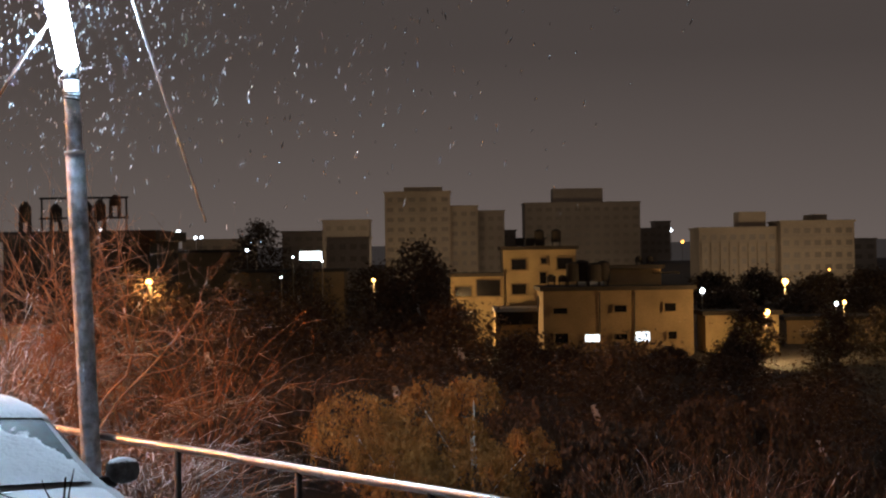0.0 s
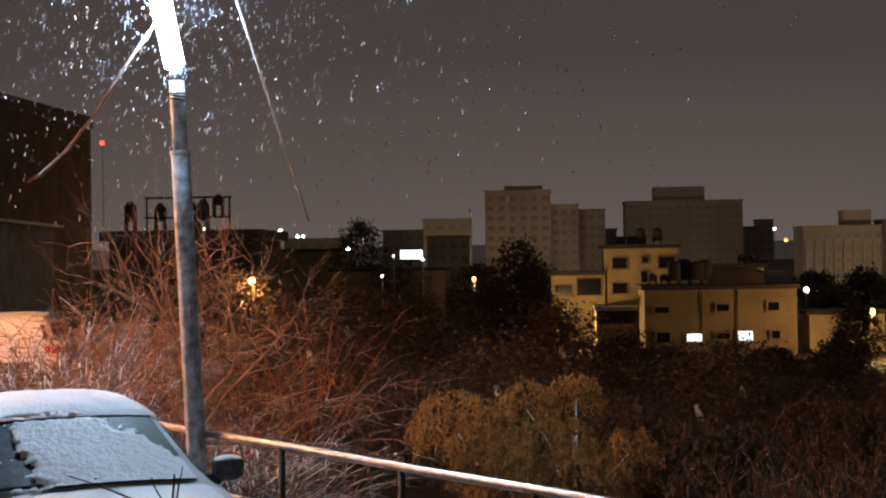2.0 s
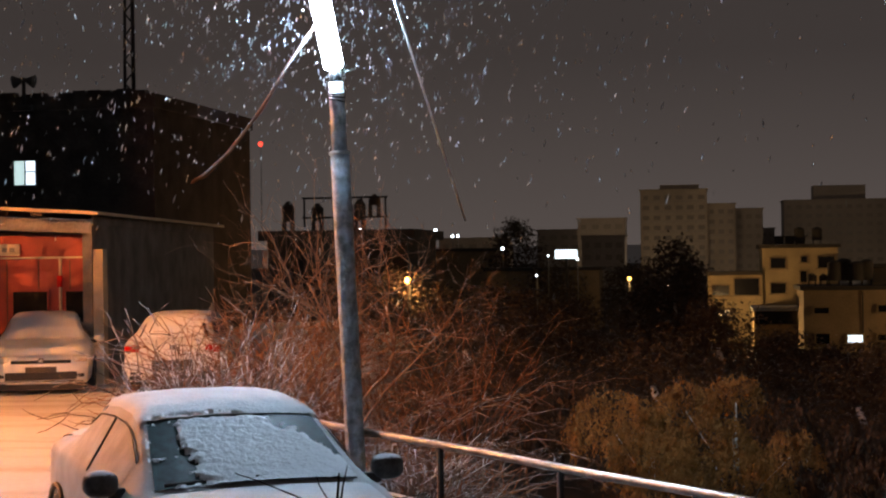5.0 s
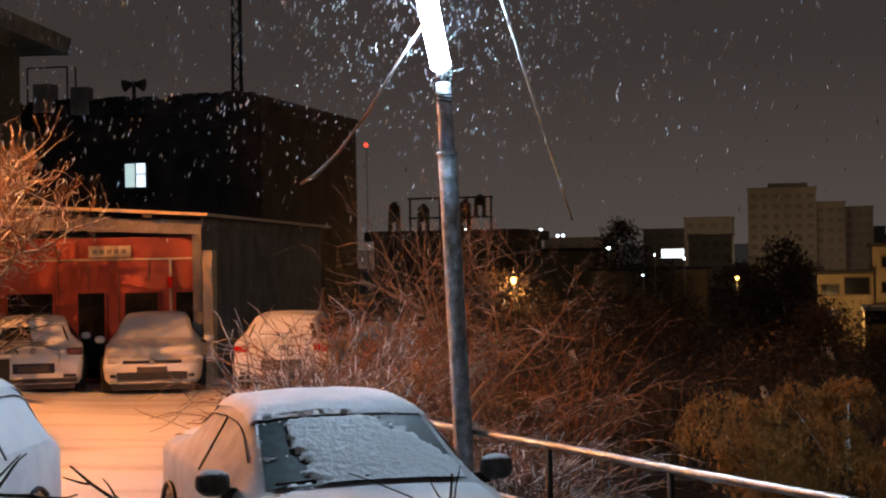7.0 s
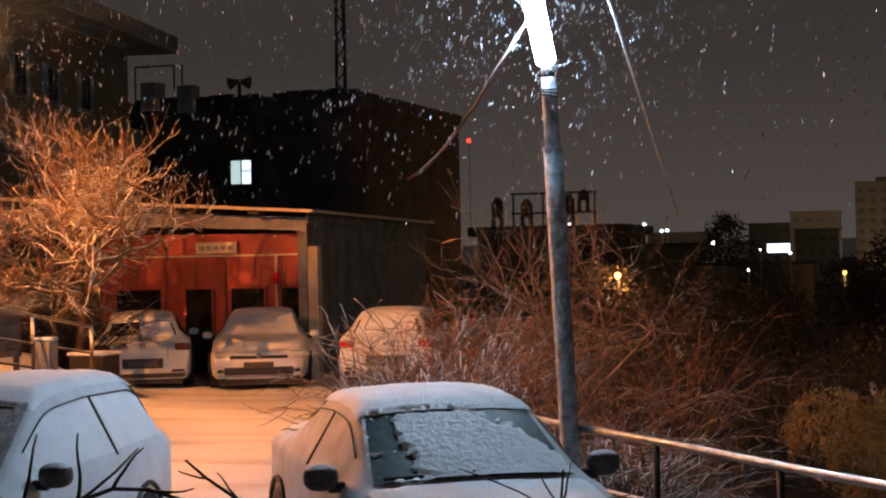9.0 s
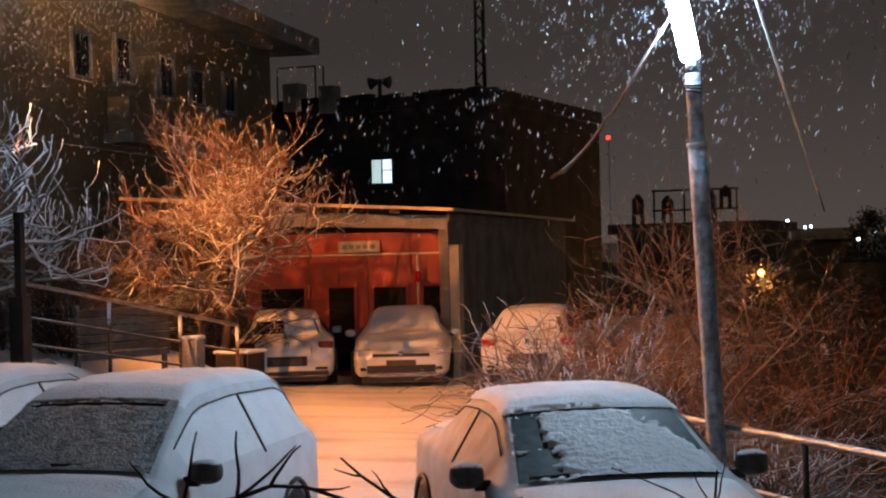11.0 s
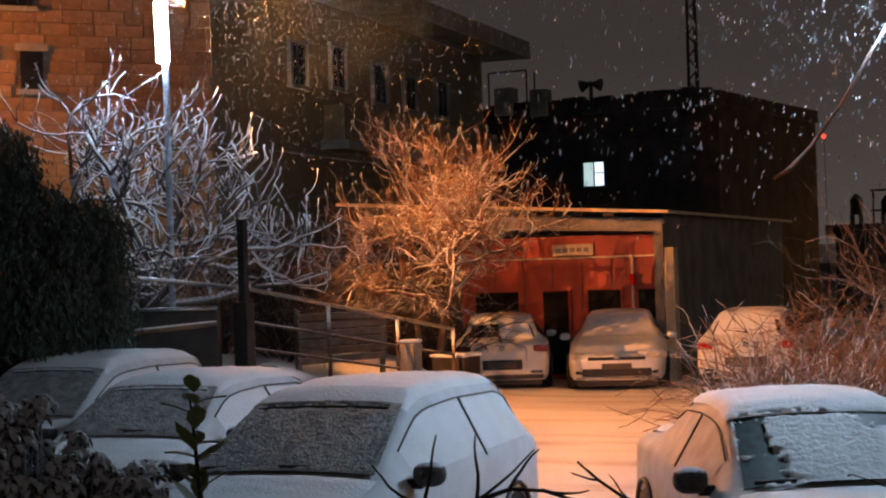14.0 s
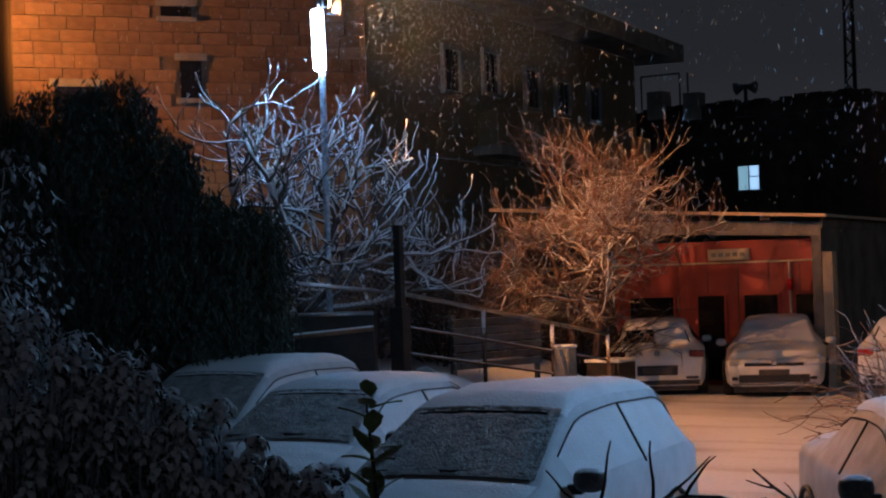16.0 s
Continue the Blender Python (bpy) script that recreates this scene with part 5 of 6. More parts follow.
build_bed()
ramp_rail = thing("handrail", "three-bar steel handrail with snow running down the ramp", "handrail")
ha, hb = Vector((-12.39, 17.69, 2.21)), Vector((-12.75, 24.03, 1.40))
hp = Vector((-13.25, 15.2, 2.50))
for drop, r in ((0.0, 0.027), (0.42, 0.02), (0.76, 0.02)):
    dz = Vector((0, 0, -drop))
    pts = ([hp + dz] if drop == 0 else []) + [ha + (hb - ha) * k + dz for k in span(0, 1, 8)]
    pipe("bar", pts, r, RAIL_STEEL if drop == 0 else RUST_RAIL, ramp_rail, "snow-topped bar")
for k in (0.34, 0.68, 1.0):
    q = ha + (hb - ha) * k
    pipe("post", [(q.x, q.y, q.z - 1.25), (q.x, q.y, q.z + 0.01)], 0.028, RUST_RAIL, ramp_rail, "rusty post")
gate_post = thing("gate_post", "dark timber post at the foot of the ramp", "post")
part("post", box(-12.24, -12.04, 17.16, 17.34, -0.1, 2.05, 0.01), BLACK_STEEL, gate_post, "broad dark lower post")
part("upper_post", box(-12.18, -12.08, 17.2, 17.3, 2.05, 3.08, 0.01), BLACK_STEEL, gate_post, "slim upper post")
skip = thing("metal_skip", "dark steel skip with a snow-lined rim", "skip")
skip.matrix_basis = pose(-12.25, 17.0, 0.0, 0, 0, 33.0)
bm = bmesh.new()
vs = [bm.verts.new(c) for c in ((-2.9, 0, 0.55), (-0.1, 0, 0.2), (-0.1, 0, 1.98), (-1.42, 0, 1.98), (-1.5, 0, 1.72), (-2.9, 0, 1.35))]
fc = bm.faces.new(vs)
ext = bmesh.ops.extrude_face_region(bm, geom=[fc])
bmesh.ops.translate(bm, verts=[g for g in ext["geom"] if isinstance(g, bmesh.types.BMVert)], vec=(0, 1.1, 0))
bmesh.ops.recalc_face_normals(bm, faces=bm.faces)
part("body", bm, BLACK_STEEL, skip, "black steel box")
pipe("rim", [(-0.1, -0.03, 1.99), (-1.42, -0.03, 1.99)], 0.028, RAIL_STEEL, skip, "snow-lined rim")
pipe("rim", [(-0.1, -0.04, 1.80), (-1.5, -0.04, 1.70), (-2.9, -0.04, 1.36)], 0.04, RUST_RAIL, skip, "sloping snowy edge")
pipe("brace", [(-1.35, -0.04, 1.96), (-1.12, -0.04, 1.74)], 0.022, RAIL_STEEL, skip)
fence = thing("chain_link_fence", "sagging chain-link fence with snow caught in the mesh", "fence")
fa, fb = Vector((-12.3, 17.5, 0)), Vector((-14.2, 16.1, 0))
fl = (fb - fa).length
mesh_lines = []
for k in range(30):
    for sgn in (-1, 1):
        pts = []
        for i in range(5):
            s = (k / 30 * fl) + sgn * i * 0.10
            if 0 <= s <= fl:
                q = fa + (fb - fa) * (s / fl)
                pts.append((q.x, q.y, 2.08 + i * 0.125 + 0.03 * math.sin(s * 3) * i / 4, 0.006))
        if len(pts) > 1:
            mesh_lines.append(pts)
v, f = tubes(mesh_lines, 3)
hang("mesh", mesh_of("mesh", v, f, RAIL_STEEL), fence, "snow-dusted wire mesh")
pipe("top_wire", [(*(fa + (fb - fa) * k)[:2], 2.59 + 0.04 * math.sin(k * 7)) for k in span(0, 1, 9)], 0.013, RAIL_STEEL, fence, "top wire with snow")
pipe("post", [(*fb[:2], 0.3), (*fb[:2], 2.7)], 0.03, BLACK_STEEL, fence)
board = thing("slatted_board", "weathered slatted board leaning behind the handrail", "board")
board.matrix_basis = pose(-13.05, 21.1, 1.0, 0, 0, 78.0)
for k in range(6):
    part("slat", box(-0.95, 0.95, -0.02, 0.02, 0.06 + k * 0.125, 0.165 + k * 0.125, 0.006), PLANK, board)
for x in (-0.9, 0.9):
    part("leg", box(x - 0.04, x + 0.04, 0.02, 0.07, -0.4, 0.85, 0.005), PLANK, board)
bin_ = thing("stone_bollard", "pale squat bollard capped with snow", "bollard")
part("shaft", box(-12.62, -12.36, 22.0, 22.26, 0.0, 1.28, 0.03), CONCRETE_PALE, bin_)
part("snow_cap", box(-12.63, -12.35, 21.99, 22.27, 1.275, 1.33, 0.025), SNOW, bin_, "snow cap", True)
bench = thing("flat_bench", "low dark block with a slab of snow", "bench")
part("block", box(-13.25, -12.65, 24.2, 24.8, 0.3, 0.92, 0.02), BLACK_STEEL, bench)
part("snow_slab", box(-13.28, -12.62, 24.17, 24.83, 0.925, 0.98, 0.025), SNOW, bench, "slab of snow", True)


def snow_bank():
    rng = random.Random(2)
    n, m, verts, faces = 16, 8, [], []
    for i in range(n):
        for j in range(m):
            u, w = i / (n - 1), j / (m - 1)
            x, y = -12.05 + 0.7 * (w - 0.5) * 1.4 - 0.25 * u, 17.6 + 3.6 * u
            z = ground_z(x, y) - 0.05 + (1.2 - 0.45 * u) * math.sin(math.pi * min(1, 0.15 + 0.85 * (1 - w))) ** 0.7 * (1 - u) ** 0.3 + 0.05 * noise.noise(Vector((x * 3, y * 3, 0)))
            verts.append((x, y, z))
    for i in range(n - 1):
        for j in range(m - 1):
            o = i * m + j
            faces.append((o, o + 1, o + m + 1, o + m))
    tagged(new("snow_bank", mesh_of("snow_bank", verts, faces, SNOW, True)), "smooth bank of snow beside the ramp", "snow bank")


snow_bank()


# ---- the town across the valley ----
UNIT_WIN = mesh_of("pane", *(lambda b: ([v.co[:] for v in b.verts], [[v.index for v in f.verts] for f in b.faces]))((lambda b: (b.verts.index_update(), b)[1])(box(-0.5, 0.5, -0.5, 0.5, -0.5, 0.5))), TOWER_WIN)


def town_window(parent, x, y, z, w, h, mat=None, frame_mat=None):
    me = UNIT_WIN if mat is None else mesh_of("pane", [v.co for v in UNIT_WIN.vertices], [list(p.vertices) for p in UNIT_WIN.polygons], mat)
    ob = hang("window", me, parent, "lit window" if mat in (LIT_WINDOW, LIT_CURTAIN) else "", pose(x, y, z) @ Matrix.Diagonal((w, 0.3, h, 1)))
    if frame_mat:
        t = 0.16
        for a, b, c, d in ((x - w / 2 - t, x - w / 2, z - h / 2, z + h / 2), (x + w / 2, x + w / 2 + t, z - h / 2, z + h / 2), (x - w / 2 - t, x + w / 2 + t, z + h / 2, z + h / 2 + t), (x - w / 2 - 2 * t, x + w / 2 + 2 * t, z - h / 2 - t, z - h / 2)):
            part("frame", box(a, b, y - 0.32, y + 0.05, c, d), frame_mat, parent)
    return ob


def block(name, label, x0, x1, y, deep, z0, z1, mat, category="building", roof=ROOF_DARK):
    ob = thing(name, label, category, "town buildings")
    part("wall", box(x0, x1, y, y + deep, z0, z1), mat, ob, "stone walls")
    if roof:
        part("roof", box(x0 - 0.35, x1 + 0.35, y - 0.35, y + deep + 0.35, z1, z1 + 0.45), roof, ob, "flat roof edge")
    return ob


# ochre house of two heights with rooftop tanks
house = block("ochre_house", "ochre house of two heights lit by street lamps", 7.4, 16.4, 206.0, 9, -9, 3.1, OCHRE)
part("wing", box(0.9, 7.4, 205.0, 214, -9, -0.1), OCHRE, house, "lower wing")
part("wing_roof", box(0.7, 7.4, 204.7, 214.2, -0.1, 0.35), ROOF_DARK, house)
for x, z, w, h in ((9.3, 1.3, 1.75, 1.25), (15.0, 1.35, 1.9, 1.4), (9.3, -1.75, 1.75, 1.25), (12.4, 1.7, 0.7, 0.7), (12.3, -0.4, 0.8, 1.4)):
    town_window(house, x, 206.0, z, w, h, WINDOW_DARK, OCHRE_DIM)
for x, z, w, h in ((2.4, -1.9, 2.0, 1.2), (5.5, -1.5, 2.9, 2.0), (2.4, -4.8, 2.2, 1.1)):
    town_window(house, x, 205.0, z, w, h, WINDOW_DARK, OCHRE_DIM)
part("shed_roof", box(5.6, 12.3, 188.0, 196, -3.9, -3.5), RAIL_STEEL, house, "pale edge of a lean-to")
part("lean_to", box(5.8, 12.2, 189.0, 204, -9, -3.9), OCHRE_DIM, house, "lower lean-to")
part("lean_to_window", box(6.0, 12.0, 188.8, 189.0, -5.4, -3.95), WINDOW_DARK, house, "dark band of glazing")


def tank(x, y, z, r=0.6, h=1.5, name="water_tank"):
    ob = thing(name, "dark round water tank on a flat roof", "water tank", "roof tanks")
    ob.matrix_basis = pose(x, y, z)
    bm = bmesh.new()
    bmesh.ops.create_cone(bm, cap_ends=True, segments=14, radius1=r, radius2=r, depth=h, matrix=Matrix.Translation((0, 0, 0.5 + h / 2)))
    bmesh.ops.create_cone(bm, cap_ends=True, segments=14, radius1=r, radius2=r * 0.3, depth=0.25, matrix=Matrix.Translation((0, 0, 0.62 + h)))
    part("drum", bm, ROOF_DARK, ob, "black plastic drum")
    for sx, sy in ((-1, -1), (1, -1), (1, 1), (-1, 1)):
        part("leg", box(sx * r * 0.7 - 0.05, sx * r * 0.7 + 0.05, sy * r * 0.7 - 0.05, sy * r * 0.7 + 0.05, 0, 0.52), BLACK_STEEL, ob)
    return ob


t_first = tank(12.0, 208.0, 3.5, 0.62, 1.4)
copy_thing(t_first, pose(14.1, 208.0, 3.5))
frame2 = thing("roof_panel_frame", "row of small solar panel frames on the ochre house", "solar panels")
for k in range(3):
    part("panel", box(9.0 + k * 1.3, 10.1 + k * 1.3, 208.0, 208.1, 3.6, 4.5), BLACK_STEEL, frame2)
pipe("bar", [(8.8, 208.0, 4.55), (13.0, 208.0, 4.55)], 0.07, BLACK_STEEL, frame2, sides=5)

# long low house in front, two lit windows
low = block("long_house", "long low stone house with two brightly lit windows", 10.6, 26.6, 178.0, 12, -10, -1.45, OCHRE_DIM)
town_window(low, 15.78, 178.0, -6.5, 1.55, 0.75, LIT_WINDOW, OCHRE)
town_window(low, 21.13, 178.0, -6.4, 1.50, 1.0, LIT_WINDOW, OCHRE)
for x, z, w, h in ((12.4, -3.55, 1.5, 0.6), (18.8, -3.4, 1.3, 0.7), (24.1, -3.3, 1.2, 0.85), (12.5, -6.5, 1.4, 1.1), (18.8, -6.4, 1.4, 0.6), (24.3, -6.3, 0.9, 0.8), (12.0, -8.0, 0.8, 0.4)):
    town_window(low, x, 178.0, z, w, h, WINDOW_DARK, OCHRE_DIM)
for x in (16.6, 20.3):
    pipe("drain_pipe", [(x, 177.85, -9.5), (x, 177.85, -1.6)], 0.07, ROOF_DARK, low, sides=6)
pent = block("roof_room", "low rooftop room with a flat projecting roof", 18.2, 24.0, 184.0, 5, -1.0, 0.75, OCHRE)
part("canopy", box(23.0, 26.0, 184.0, 188, 0.2, 0.4), ROOF_DARK, pent)
for k, (x, h, r) in enumerate(((13.9, 1.9, 0.7), (15.0, 2.1, 0.8), (16.2, 1.8, 0.8), (17.3, 2.0, 0.7), (11.6, 0.6, 0.5), (12.9, 0.5, 0.5))):
    tank(x, 179.8 + (k % 2), -1.0, r, h)
for x in (21.8, 23.0):
    tank(x, 186.0, 0.95, 0.4, 0.5)

# tall blocks in the haze
def tower(name, label, x0, x1, y, deep, z0, z1, cols, rows, mat, step=None):
    # Roof edge takes the wall colour, in place of haze softening it.
    ob = block(name, label, x0, x1, y, deep, z0, z1, mat, roof=mat)
    w = (x1 - x0) / cols
    for i in range(cols):
        for j in range(rows):
            z = z1 - 2.2 - j * 3.1
            if z > z0 + 1.5:
                town_window(ob, x0 + w * (i + 0.5), y, z, w * (0.62 if (i * 3 + j) % 4 else 0.45), 1.35)
    if step:
        part("roof_room", box(*step), mat, ob, "stepped roof storey")
    for j in range(rows):
        z = z1 - 3.4 - j * 3.1
        if z > z0:
            part("floor_band", box(x0 - 0.05, x1 + 0.05, y - 0.25, y, z - 0.15, z + 0.15), TOWER, ob)
    return ob


tower("tower_block", "tall stone apartment block faint in the snowfall", -18.0, 2.4, 520, 18, -6, 22.5, 6, 9, TOWER_PALE, (-12, 0, 522, 534, 22.5, 24.3))
tower("tower_block", "shorter stepped apartment block beside the tall one", 2.4, 11.0, 524, 14, -6, 18.0, 3, 7, TOWER_PALE)
tower("tower_block", "lower wing of the apartment block", 11.0, 19.6, 530, 14, -6, 16.5, 3, 7, TOWER)
tower("slab_block", "wide slab block almost lost in the snowfall", 29.5, 71.0, 600, 20, -4, 21.0, 12, 9, TOWER, (40, 58, 604, 616, 21.0, 26.5))
right_a = tower("long_block", "long pale apartment building lit from the street", 66.0, 86.0, 430, 16, -8, 8.6, 8, 5, TOWER_PALE, (77, 84, 434, 442, 8.6, 13.0))
tower("long_block", "pale apartment building with rows of square windows", 86.2, 105.0, 426, 16, -8, 10.0, 7, 6, TOWER_PALE, (95, 99, 430, 440, 10.0, 12.0))
for k in range(9):
    part("pilaster", box(66.5 + k * 2.4, 67.2 + k * 2.4, 429.3, 430, -8, 5.0), TOWER_PALE, right_a)
for x0, x1, y, z1, cols, rows in ((-52, -38, 540, 11, 4, 4), (-36, -22, 500, 13.5, 4, 5), (-30, -19, 430, 7.5, 4, 3), (76, 82, 640, 12, 2, 4), (84, 90, 660, 15, 2, 4), (112, 135, 520, 6, 6, 4), (-75, -55, 480, 8, 5, 4), (20, 28, 640, 12, 3, 4)):
    tower("distant_block", "distant flat-roofed block dim in the snowfall", x0, x1, y, 14, -6, z1, cols, rows, TOWER)
# street-lit walls at the foot of the hill
block("street_wall", "street-lit garden wall and low building", 28.5, 36.5, 182.0, 6, -10, -4.4, OCHRE, "wall")
block("street_house", "low house half hidden by bushes", 40.0, 52.0, 195.0, 8, -10, -5.6, OCHRE_DIM)
block("terrace_house", "low dark terraced house on the far slope", -30.0, -14.0, 235.0, 10, -8, 0.5, OCHRE_DIM)
block("terrace_house", "low dark terraced house on the far slope", -52.0, -33.0, 270.0, 10, -8, 3.6, OCHRE_DIM)
block("near_terrace", "dark flat-roofed house beyond the thicket", -19.5, -13.0, 74.0, 8, -6, 3.3, ROOF_DARK)
rack = thing("tank_rack", "open steel rack of rooftop tanks, dark against the sky", "rack")
for x in (-18.0, -16.6, -15.3, -14.2):
    pipe("upright", [(x, 75, 3.7), (x, 75, 5.3)], 0.05, BLACK_STEEL, rack, sides=5)
for z in (4.35, 5.25):
    pipe("bar", [(-18.1, 75, z), (-14.1, 75, z)], 0.05, BLACK_STEEL, rack, sides=5)
for k, (x, z, h) in enumerate(((-17.6, 3.7, 1.1), (-16.2, 3.7, 1.3), (-14.9, 4.4, 0.5), (-15.6, 3.7, 1.4), (-19.0, 3.7, 1.3))):
    tank(x, 76, z, 0.28, h * 0.55)

# lit advertising sign far off, plain
sign_far = thing("lit_sign", "small glowing white sign board across the valley", "sign")
part("panel", box(-18.9, -16.0, 220.0, 220.2, 2.2, 3.35), LIT_SIGN, sign_far, "glowing plain panel")
part("post", box(-17.6, -17.3, 220.2, 220.5, -8, 2.4), BLACK_STEEL, sign_far)


def town_lamp(x, y, z, r, mat, post=True):
    ob = thing("town_lamp", "glowing street lamp in the town", "street lamp", "town lamps")
    ob.matrix_basis = pose(x, y, z)
    bm = bmesh.new()
    bmesh.ops.create_uvsphere(bm, u_segments=12, v_segments=8, radius=r * 0.62)
    part("globe", bm, mat, ob, "glowing lamp", True)
    g = ground_z(x, y)
    pipe("post", [(0, 0.15, -r * 0.6), (0, 0.3, -r), (0, 0.3, min(-1.0, g - z))], 0.09, CONCRETE_PALE, ob, "lamp post", 6)


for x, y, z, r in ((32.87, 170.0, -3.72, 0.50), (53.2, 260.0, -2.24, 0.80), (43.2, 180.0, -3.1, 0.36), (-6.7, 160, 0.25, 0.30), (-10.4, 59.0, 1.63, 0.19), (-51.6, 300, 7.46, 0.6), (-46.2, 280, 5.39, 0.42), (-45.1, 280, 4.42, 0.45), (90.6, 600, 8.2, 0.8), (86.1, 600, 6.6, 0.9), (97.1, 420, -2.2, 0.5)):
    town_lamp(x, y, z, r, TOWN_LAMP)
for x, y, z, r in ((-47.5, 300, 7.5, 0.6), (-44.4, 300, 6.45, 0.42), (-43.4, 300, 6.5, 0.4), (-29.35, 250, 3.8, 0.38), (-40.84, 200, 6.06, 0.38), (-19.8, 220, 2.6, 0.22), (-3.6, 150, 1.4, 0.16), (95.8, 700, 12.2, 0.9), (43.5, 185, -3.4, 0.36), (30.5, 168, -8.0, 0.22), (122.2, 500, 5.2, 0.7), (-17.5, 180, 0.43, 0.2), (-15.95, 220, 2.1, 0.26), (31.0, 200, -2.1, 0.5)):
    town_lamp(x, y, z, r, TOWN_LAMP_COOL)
beacon = thing("mast_beacon", "tiny red warning light on a far mast", "beacon")
bm = bmesh.new()
bmesh.ops.create_uvsphere(bm, u_segments=10, v_segments=6, radius=0.28, matrix=Matrix.Translation((-51.6, 193.4, 16.36)))
part("lens", bm, RED_LAMP, beacon, "red light", True)
pipe("mast", [(-51.6, 193.6, -8), (-51.6, 193.6, 16.1)], 0.04, BLACK_STEEL, beacon, "thin far mast", 6)


# ---- woods of the valley ----
def far_tree(x, y, z, r, h, seed, label, name="valley_tree", n=900, size=0.55):
    rng = random.Random(seed)
    ob = thing(name, label, "tree", "valley trees")
    ob.matrix_basis = pose(x, y, z)
    v, f = tubes([[(0, 0, -0.5, r * 0.12), (0.1, 0, h * 0.4, r * 0.07), (0, 0.1, h * 0.58, r * 0.03)]], 7)
    hang("trunk", mesh_of("trunk", v, f, BARK_WET, True), ob)
    lists = []
    for _ in range(n // 12):
        a, u = rng.uniform(0, 2 * math.pi), rng.uniform(0.12, 1.0)
        rr = r * math.sin(math.pi * min(1, 0.12 + 0.85 * u)) ** 0.6 * rng.uniform(0.3, 1.08)
        c = Vector((rr * math.cos(a), rr * math.sin(a), h * u))
        lists.append([c + Vector((rng.gauss(0, r * 0.13), rng.gauss(0, r * 0.13), rng.gauss(0, r * 0.12))) for _ in range(12)])
    v, f = leaf_cloud(rng, lists, size, 0.3)
    hang("crown", mesh_of("crown", v, f, LEAF_FAR), ob, "dark leafy crown")


far_tree(-1.7, 110, -6.0, 2.5, 9.2, 1, "tall dark tree standing before the ochre house", n=5000, size=0.3)
far_tree(-3.6, 112, -6.0, 1.9, 6.6, 2, "dark tree beside the tall one", n=2600, size=0.3)
far_tree(0.6, 108, -6.5, 2.0, 5.6, 3, "dark tree beside the tall one", n=2600, size=0.3)
far_tree(-28.6, 260, -4, 4.5, 11.8, 4, "round-headed tree on the skyline", n=3000, size=0.6)
for k, (x, y, r, h) in enumerate(((29.5, 160, 2.6, 5.5), (37.5, 160, 3.0, 5.0), (44.0, 165, 3.4, 5.2), (6.5, 150, 3.0, 3.0), (11.0, 150, 3.0, 2.2), (20.5, 152, 2.6, 1.9), (26.0, 150, 2.6, 2.6), (-9.0, 130, 3.5, 4.5), (-16.0, 140, 4.0, 5.5), (-24.0, 150, 4.0, 6.0), (-33.0, 160, 4.5, 7.0), (-12.0, 90, 3.0, 5.0), (-6.5, 80, 2.6, 4.0), (4.0, 90, 2.8, 3.8), (10.0, 95, 3.0, 3.6), (17.0, 100, 3.2, 3.6), (24.0, 105, 3.2, 3.4), (-18.5, 95, 3.2, 5.6), (-11.0, 60, 2.0, 2.2), (-6.0, 50, 2.0, 2.4), (0.5, 55, 2.2, 3.2), (6.0, 52, 2.2, 3.0), (12.0, 56, 2.4, 3.0), (-8.8, 42, 1.6, 1.9), (-5.0, 35, 1.8, 2.0), (-1.0, 33, 1.8, 2.2), (3.2, 36, 1.9, 2.6), (8.5, 38, 2.0, 2.7), (48, 300, 5, 5.6), (58, 305, 5.5, 6.0), (68, 300, 5, 5.2), (78, 305, 5.5, 5.8), (88, 300, 5, 5.4), (98, 305, 5, 5.8), (41, 240, 4, 4.6), (50, 235, 4, 4.2), (60, 240, 4, 4.4), (-20, 230, 5, 9), (-10, 240, 5, 8.5), (-2, 250, 5, 8.5))):
    far_tree(x, y, ground_z(x, y), r, h, 50 + k, "dark scrubby tree on the valley slope", "scrub_tree", 2600, 0.03 + 0.0023 * y)


def scrub():
    rng = random.Random(12)
    near, far = [], []
    for _ in range(3600):
        d = 24 * (150 / 24) ** rng.random()
        a = radians(rng.uniform(-19, 16))
        x, y = d * math.sin(a), d * math.cos(a)
        if yard_edge(x, y) < 2.0:
            continue
        z = ground_z(x, y)
        s = 0.25 + d * 0.011
        (near if d < 55 else far).append([Vector((x + rng.gauss(0, s), y + rng.gauss(0, s), z + abs(rng.gauss(0, s * 0.9)))) for _ in range(44 if d < 55 else 26)])
    v, f = leaf_cloud(rng, near, 0.13, -0.3, 0.12)
    v2, f2 = leaf_cloud(rng, far, 0.17, 0.2, 0.3)
    f += [tuple(k + len(v) for k in q) for q in f2]
    tagged(new("valley_scrub", mesh_of("valley_scrub", v + v2, f, LEAF_WOOD)), "dark scrub covering the valley floor", "undergrowth", kind="stuff")


scrub()


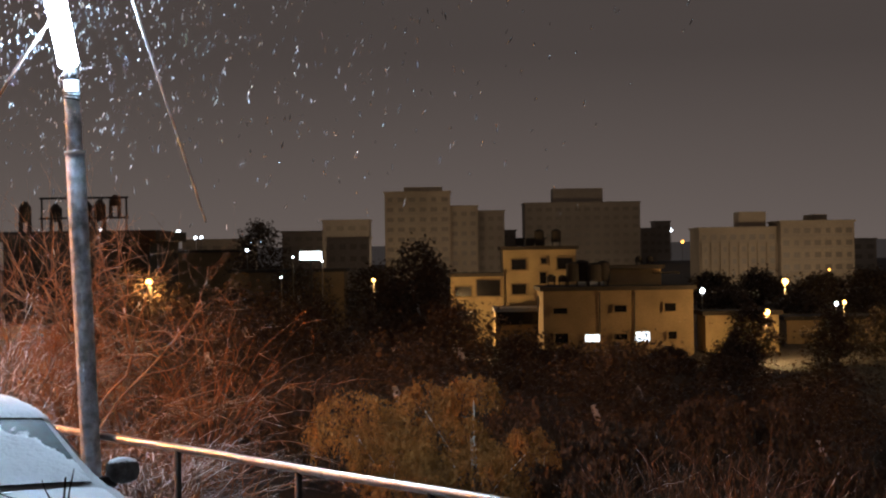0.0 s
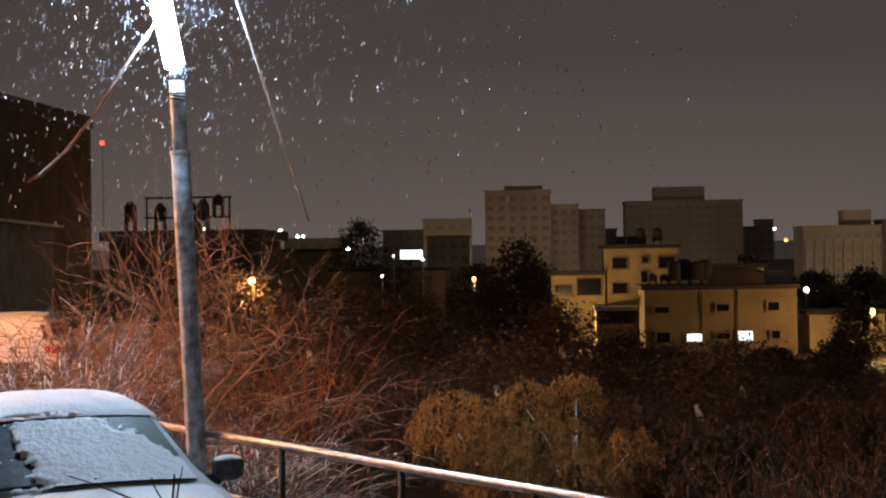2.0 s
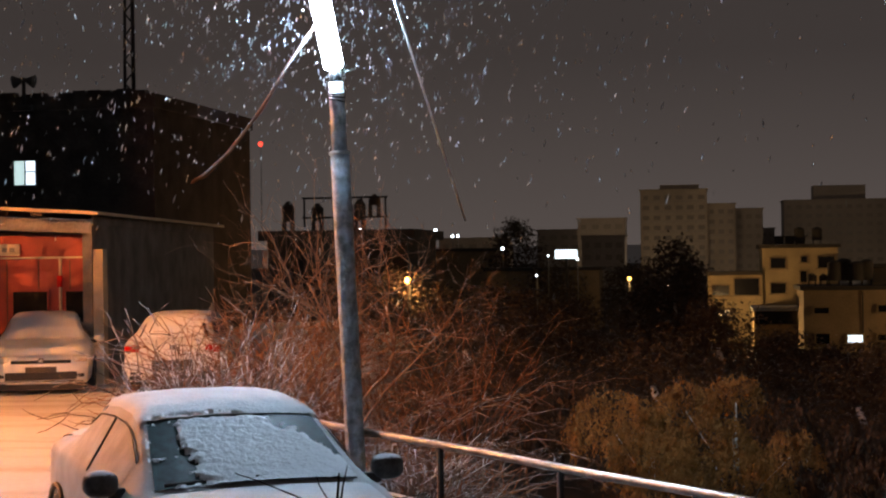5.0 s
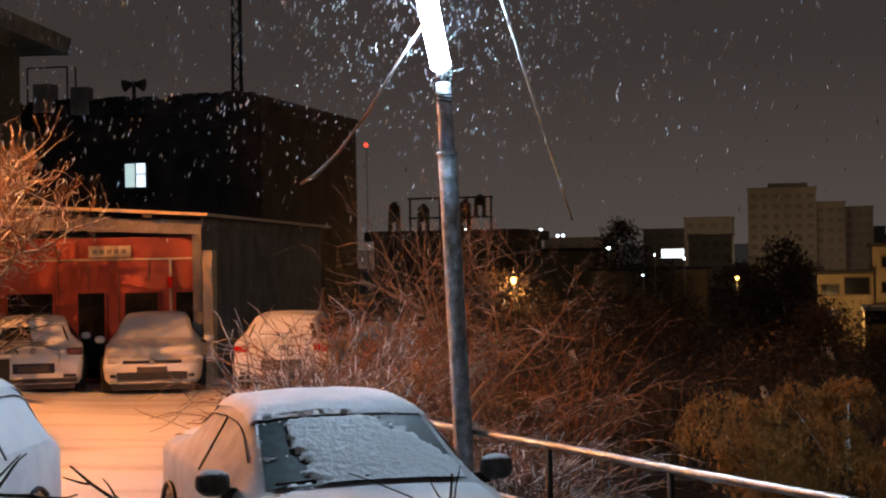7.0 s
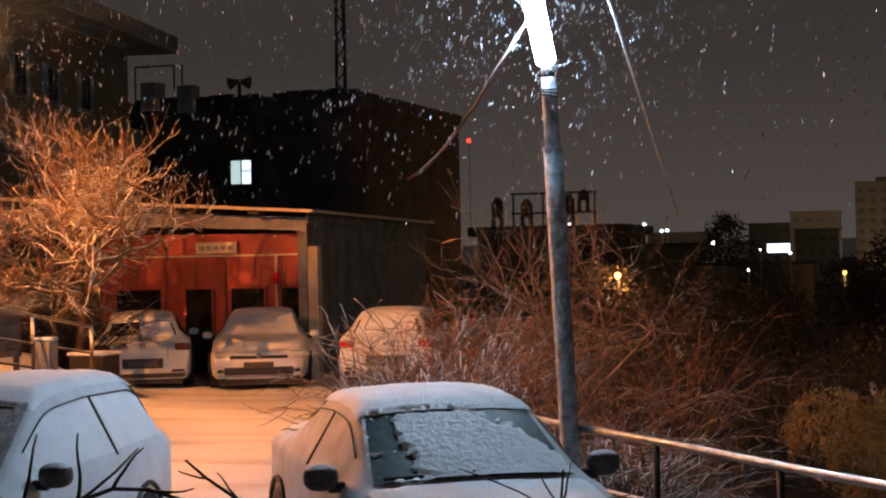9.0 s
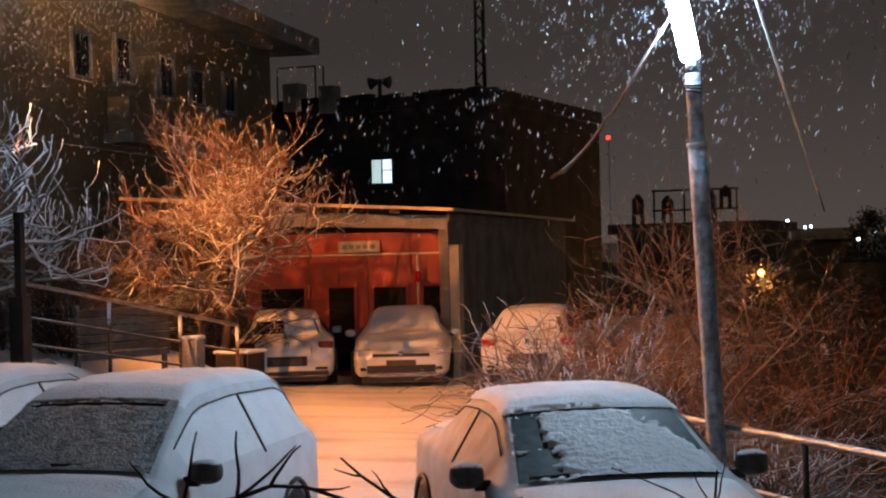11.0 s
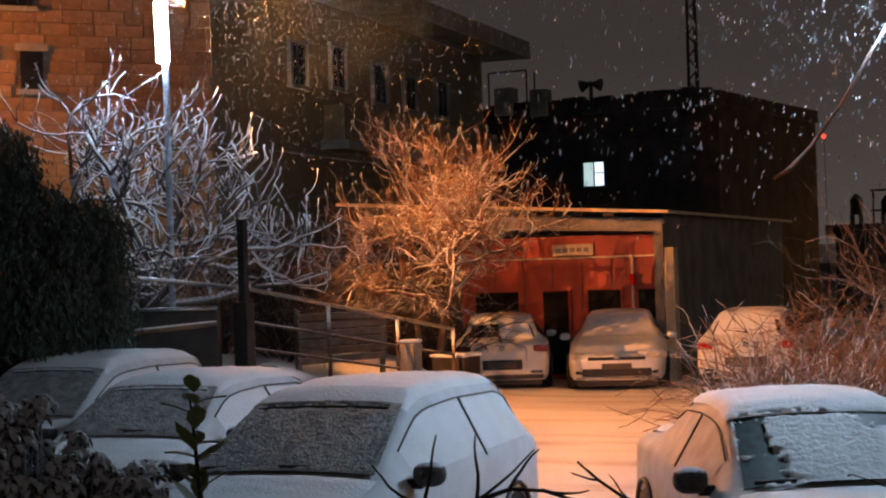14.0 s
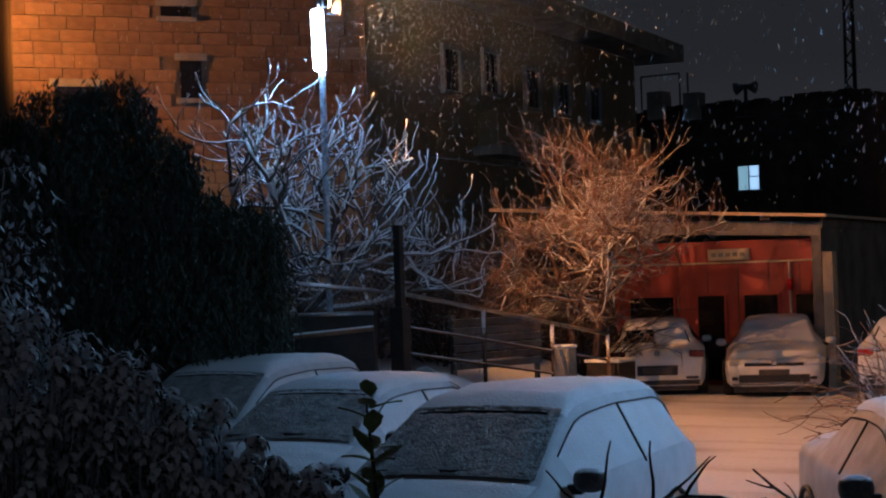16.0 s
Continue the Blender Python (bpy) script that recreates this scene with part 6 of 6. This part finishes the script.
# ---- falling snow, caught in the lamplight ----
def snowfall():
    rng = random.Random(77)
    verts, faces = [], []

    def flake(p, w, ln, slant):
        d = unit((slant, rng.uniform(-0.1, 0.1), -1.0)) * ln
        i = len(verts)
        p = Vector(p)
        verts.extend([p - d, p + Vector((w, 0, 0)), p + Vector((0, w, 0)), p - Vector((w, 0, 0)), p - Vector((0, w, 0)), p + d])
        faces.extend([(i, i + 1, i + 2), (i, i + 2, i + 3), (i, i + 3, i + 4), (i, i + 4, i + 1), (i + 5, i + 2, i + 1), (i + 5, i + 3, i + 2), (i + 5, i + 4, i + 3), (i + 5, i + 1, i + 4)])

    for _ in range(17000):
        d = (2.2 ** 3 + rng.random() * (24.0 ** 3 - 2.2 ** 3)) ** (1 / 3)
        a, el = radians(rng.uniform(-17, 50)), radians(rng.uniform(-5, 10))
        x, y, z = -d * math.sin(a), d * math.cos(a), 2.38 + d * math.tan(el)
        near = min((Vector((x, y, z)) - Vector(c)).length for c in ((-3.1, 13.5, 4.4), (-11.4, 17.4, 5.6)))
        if z < rng.uniform(2.3, 3.6) or near > rng.uniform(1.2, 5.4):
            continue
        flake((x, y, z), rng.uniform(0.0025, 0.0075), rng.uniform(0.012, 0.04), rng.uniform(-0.6, 0.25))
    for c, n, r in (((-3.1, 13.5, 4.5), 1800, 1.5), ((-12.6, 19.6, 6.3), 5200, 1.9)):
        for _ in range(n):
            p = Vector(c) + Vector((rng.gauss(0, 1), rng.gauss(0, 1), rng.gauss(0, 0.8))) * r * 0.6
            if p.z > 3.2:
                flake(p, rng.uniform(0.0022, 0.006), rng.uniform(0.006, 0.022), rng.uniform(-0.6, 0.25))
    tagged(new("falling_snow", mesh_of("falling_snow", verts, faces, FLAKE)), "snowflakes falling through the lamplight", "snow", kind="stuff")


snowfall()


# ---- limestone blocks of the end wall, each one a piece ----
def block_mesh():
    bm = box(-0.5, 0.5, -0.5, 0.5, -0.5, 0.5, 0.03)
    me = bpy.data.meshes.new("stone_block")
    bm.to_mesh(me)
    bm.free()
    me.materials.append(STONE)
    return me


def lay_blocks():
    rng = random.Random(31)
    me, rest, z = block_mesh(), bmesh.new(), 1.0
    row = 0
    while z < 8.1:
        h = 0.235 + rng.uniform(-0.015, 0.02)
        x = -0.02 - (0.2 if row % 2 else 0.0)
        while x < 6.6:
            w = rng.uniform(0.34, 0.62)
            a, b = max(0.0, x), min(6.62, x + w)
            if b - a > 0.08:
                proud = rng.uniform(0.03, 0.055)
                spot = (any(abs((a + b) / 2 - wx) < ww + 0.1 and z0 - 0.1 < z + h / 2 < z1 + 0.12 for wx, z0, z1, ww in ((3.2, 5.85, 6.55, 0.20), (1.1, 5.45, 6.05, 0.38), (2.95, 7.35, 7.55, 0.28))))
                if not spot:
                    if z > 4.6:
                        hang("stone_block", me, stone, "", END @ pose((a + b) / 2, 0.03 - proud / 2 + 0.02, z + h / 2) @ Matrix.Diagonal((b - a - 0.014, proud + 0.04, h - 0.014, 1)))
                    else:
                        box(a + 0.007, b - 0.007, 0.03 - proud, 0.05, z + 0.007, z + h - 0.007, bm=rest)
            x += w
        z += h
        row += 1
    tagged(part("stone_course", rest, OCHRE, stone, "lower courses of limestone", False, END), kind="stuff")


lay_blocks()
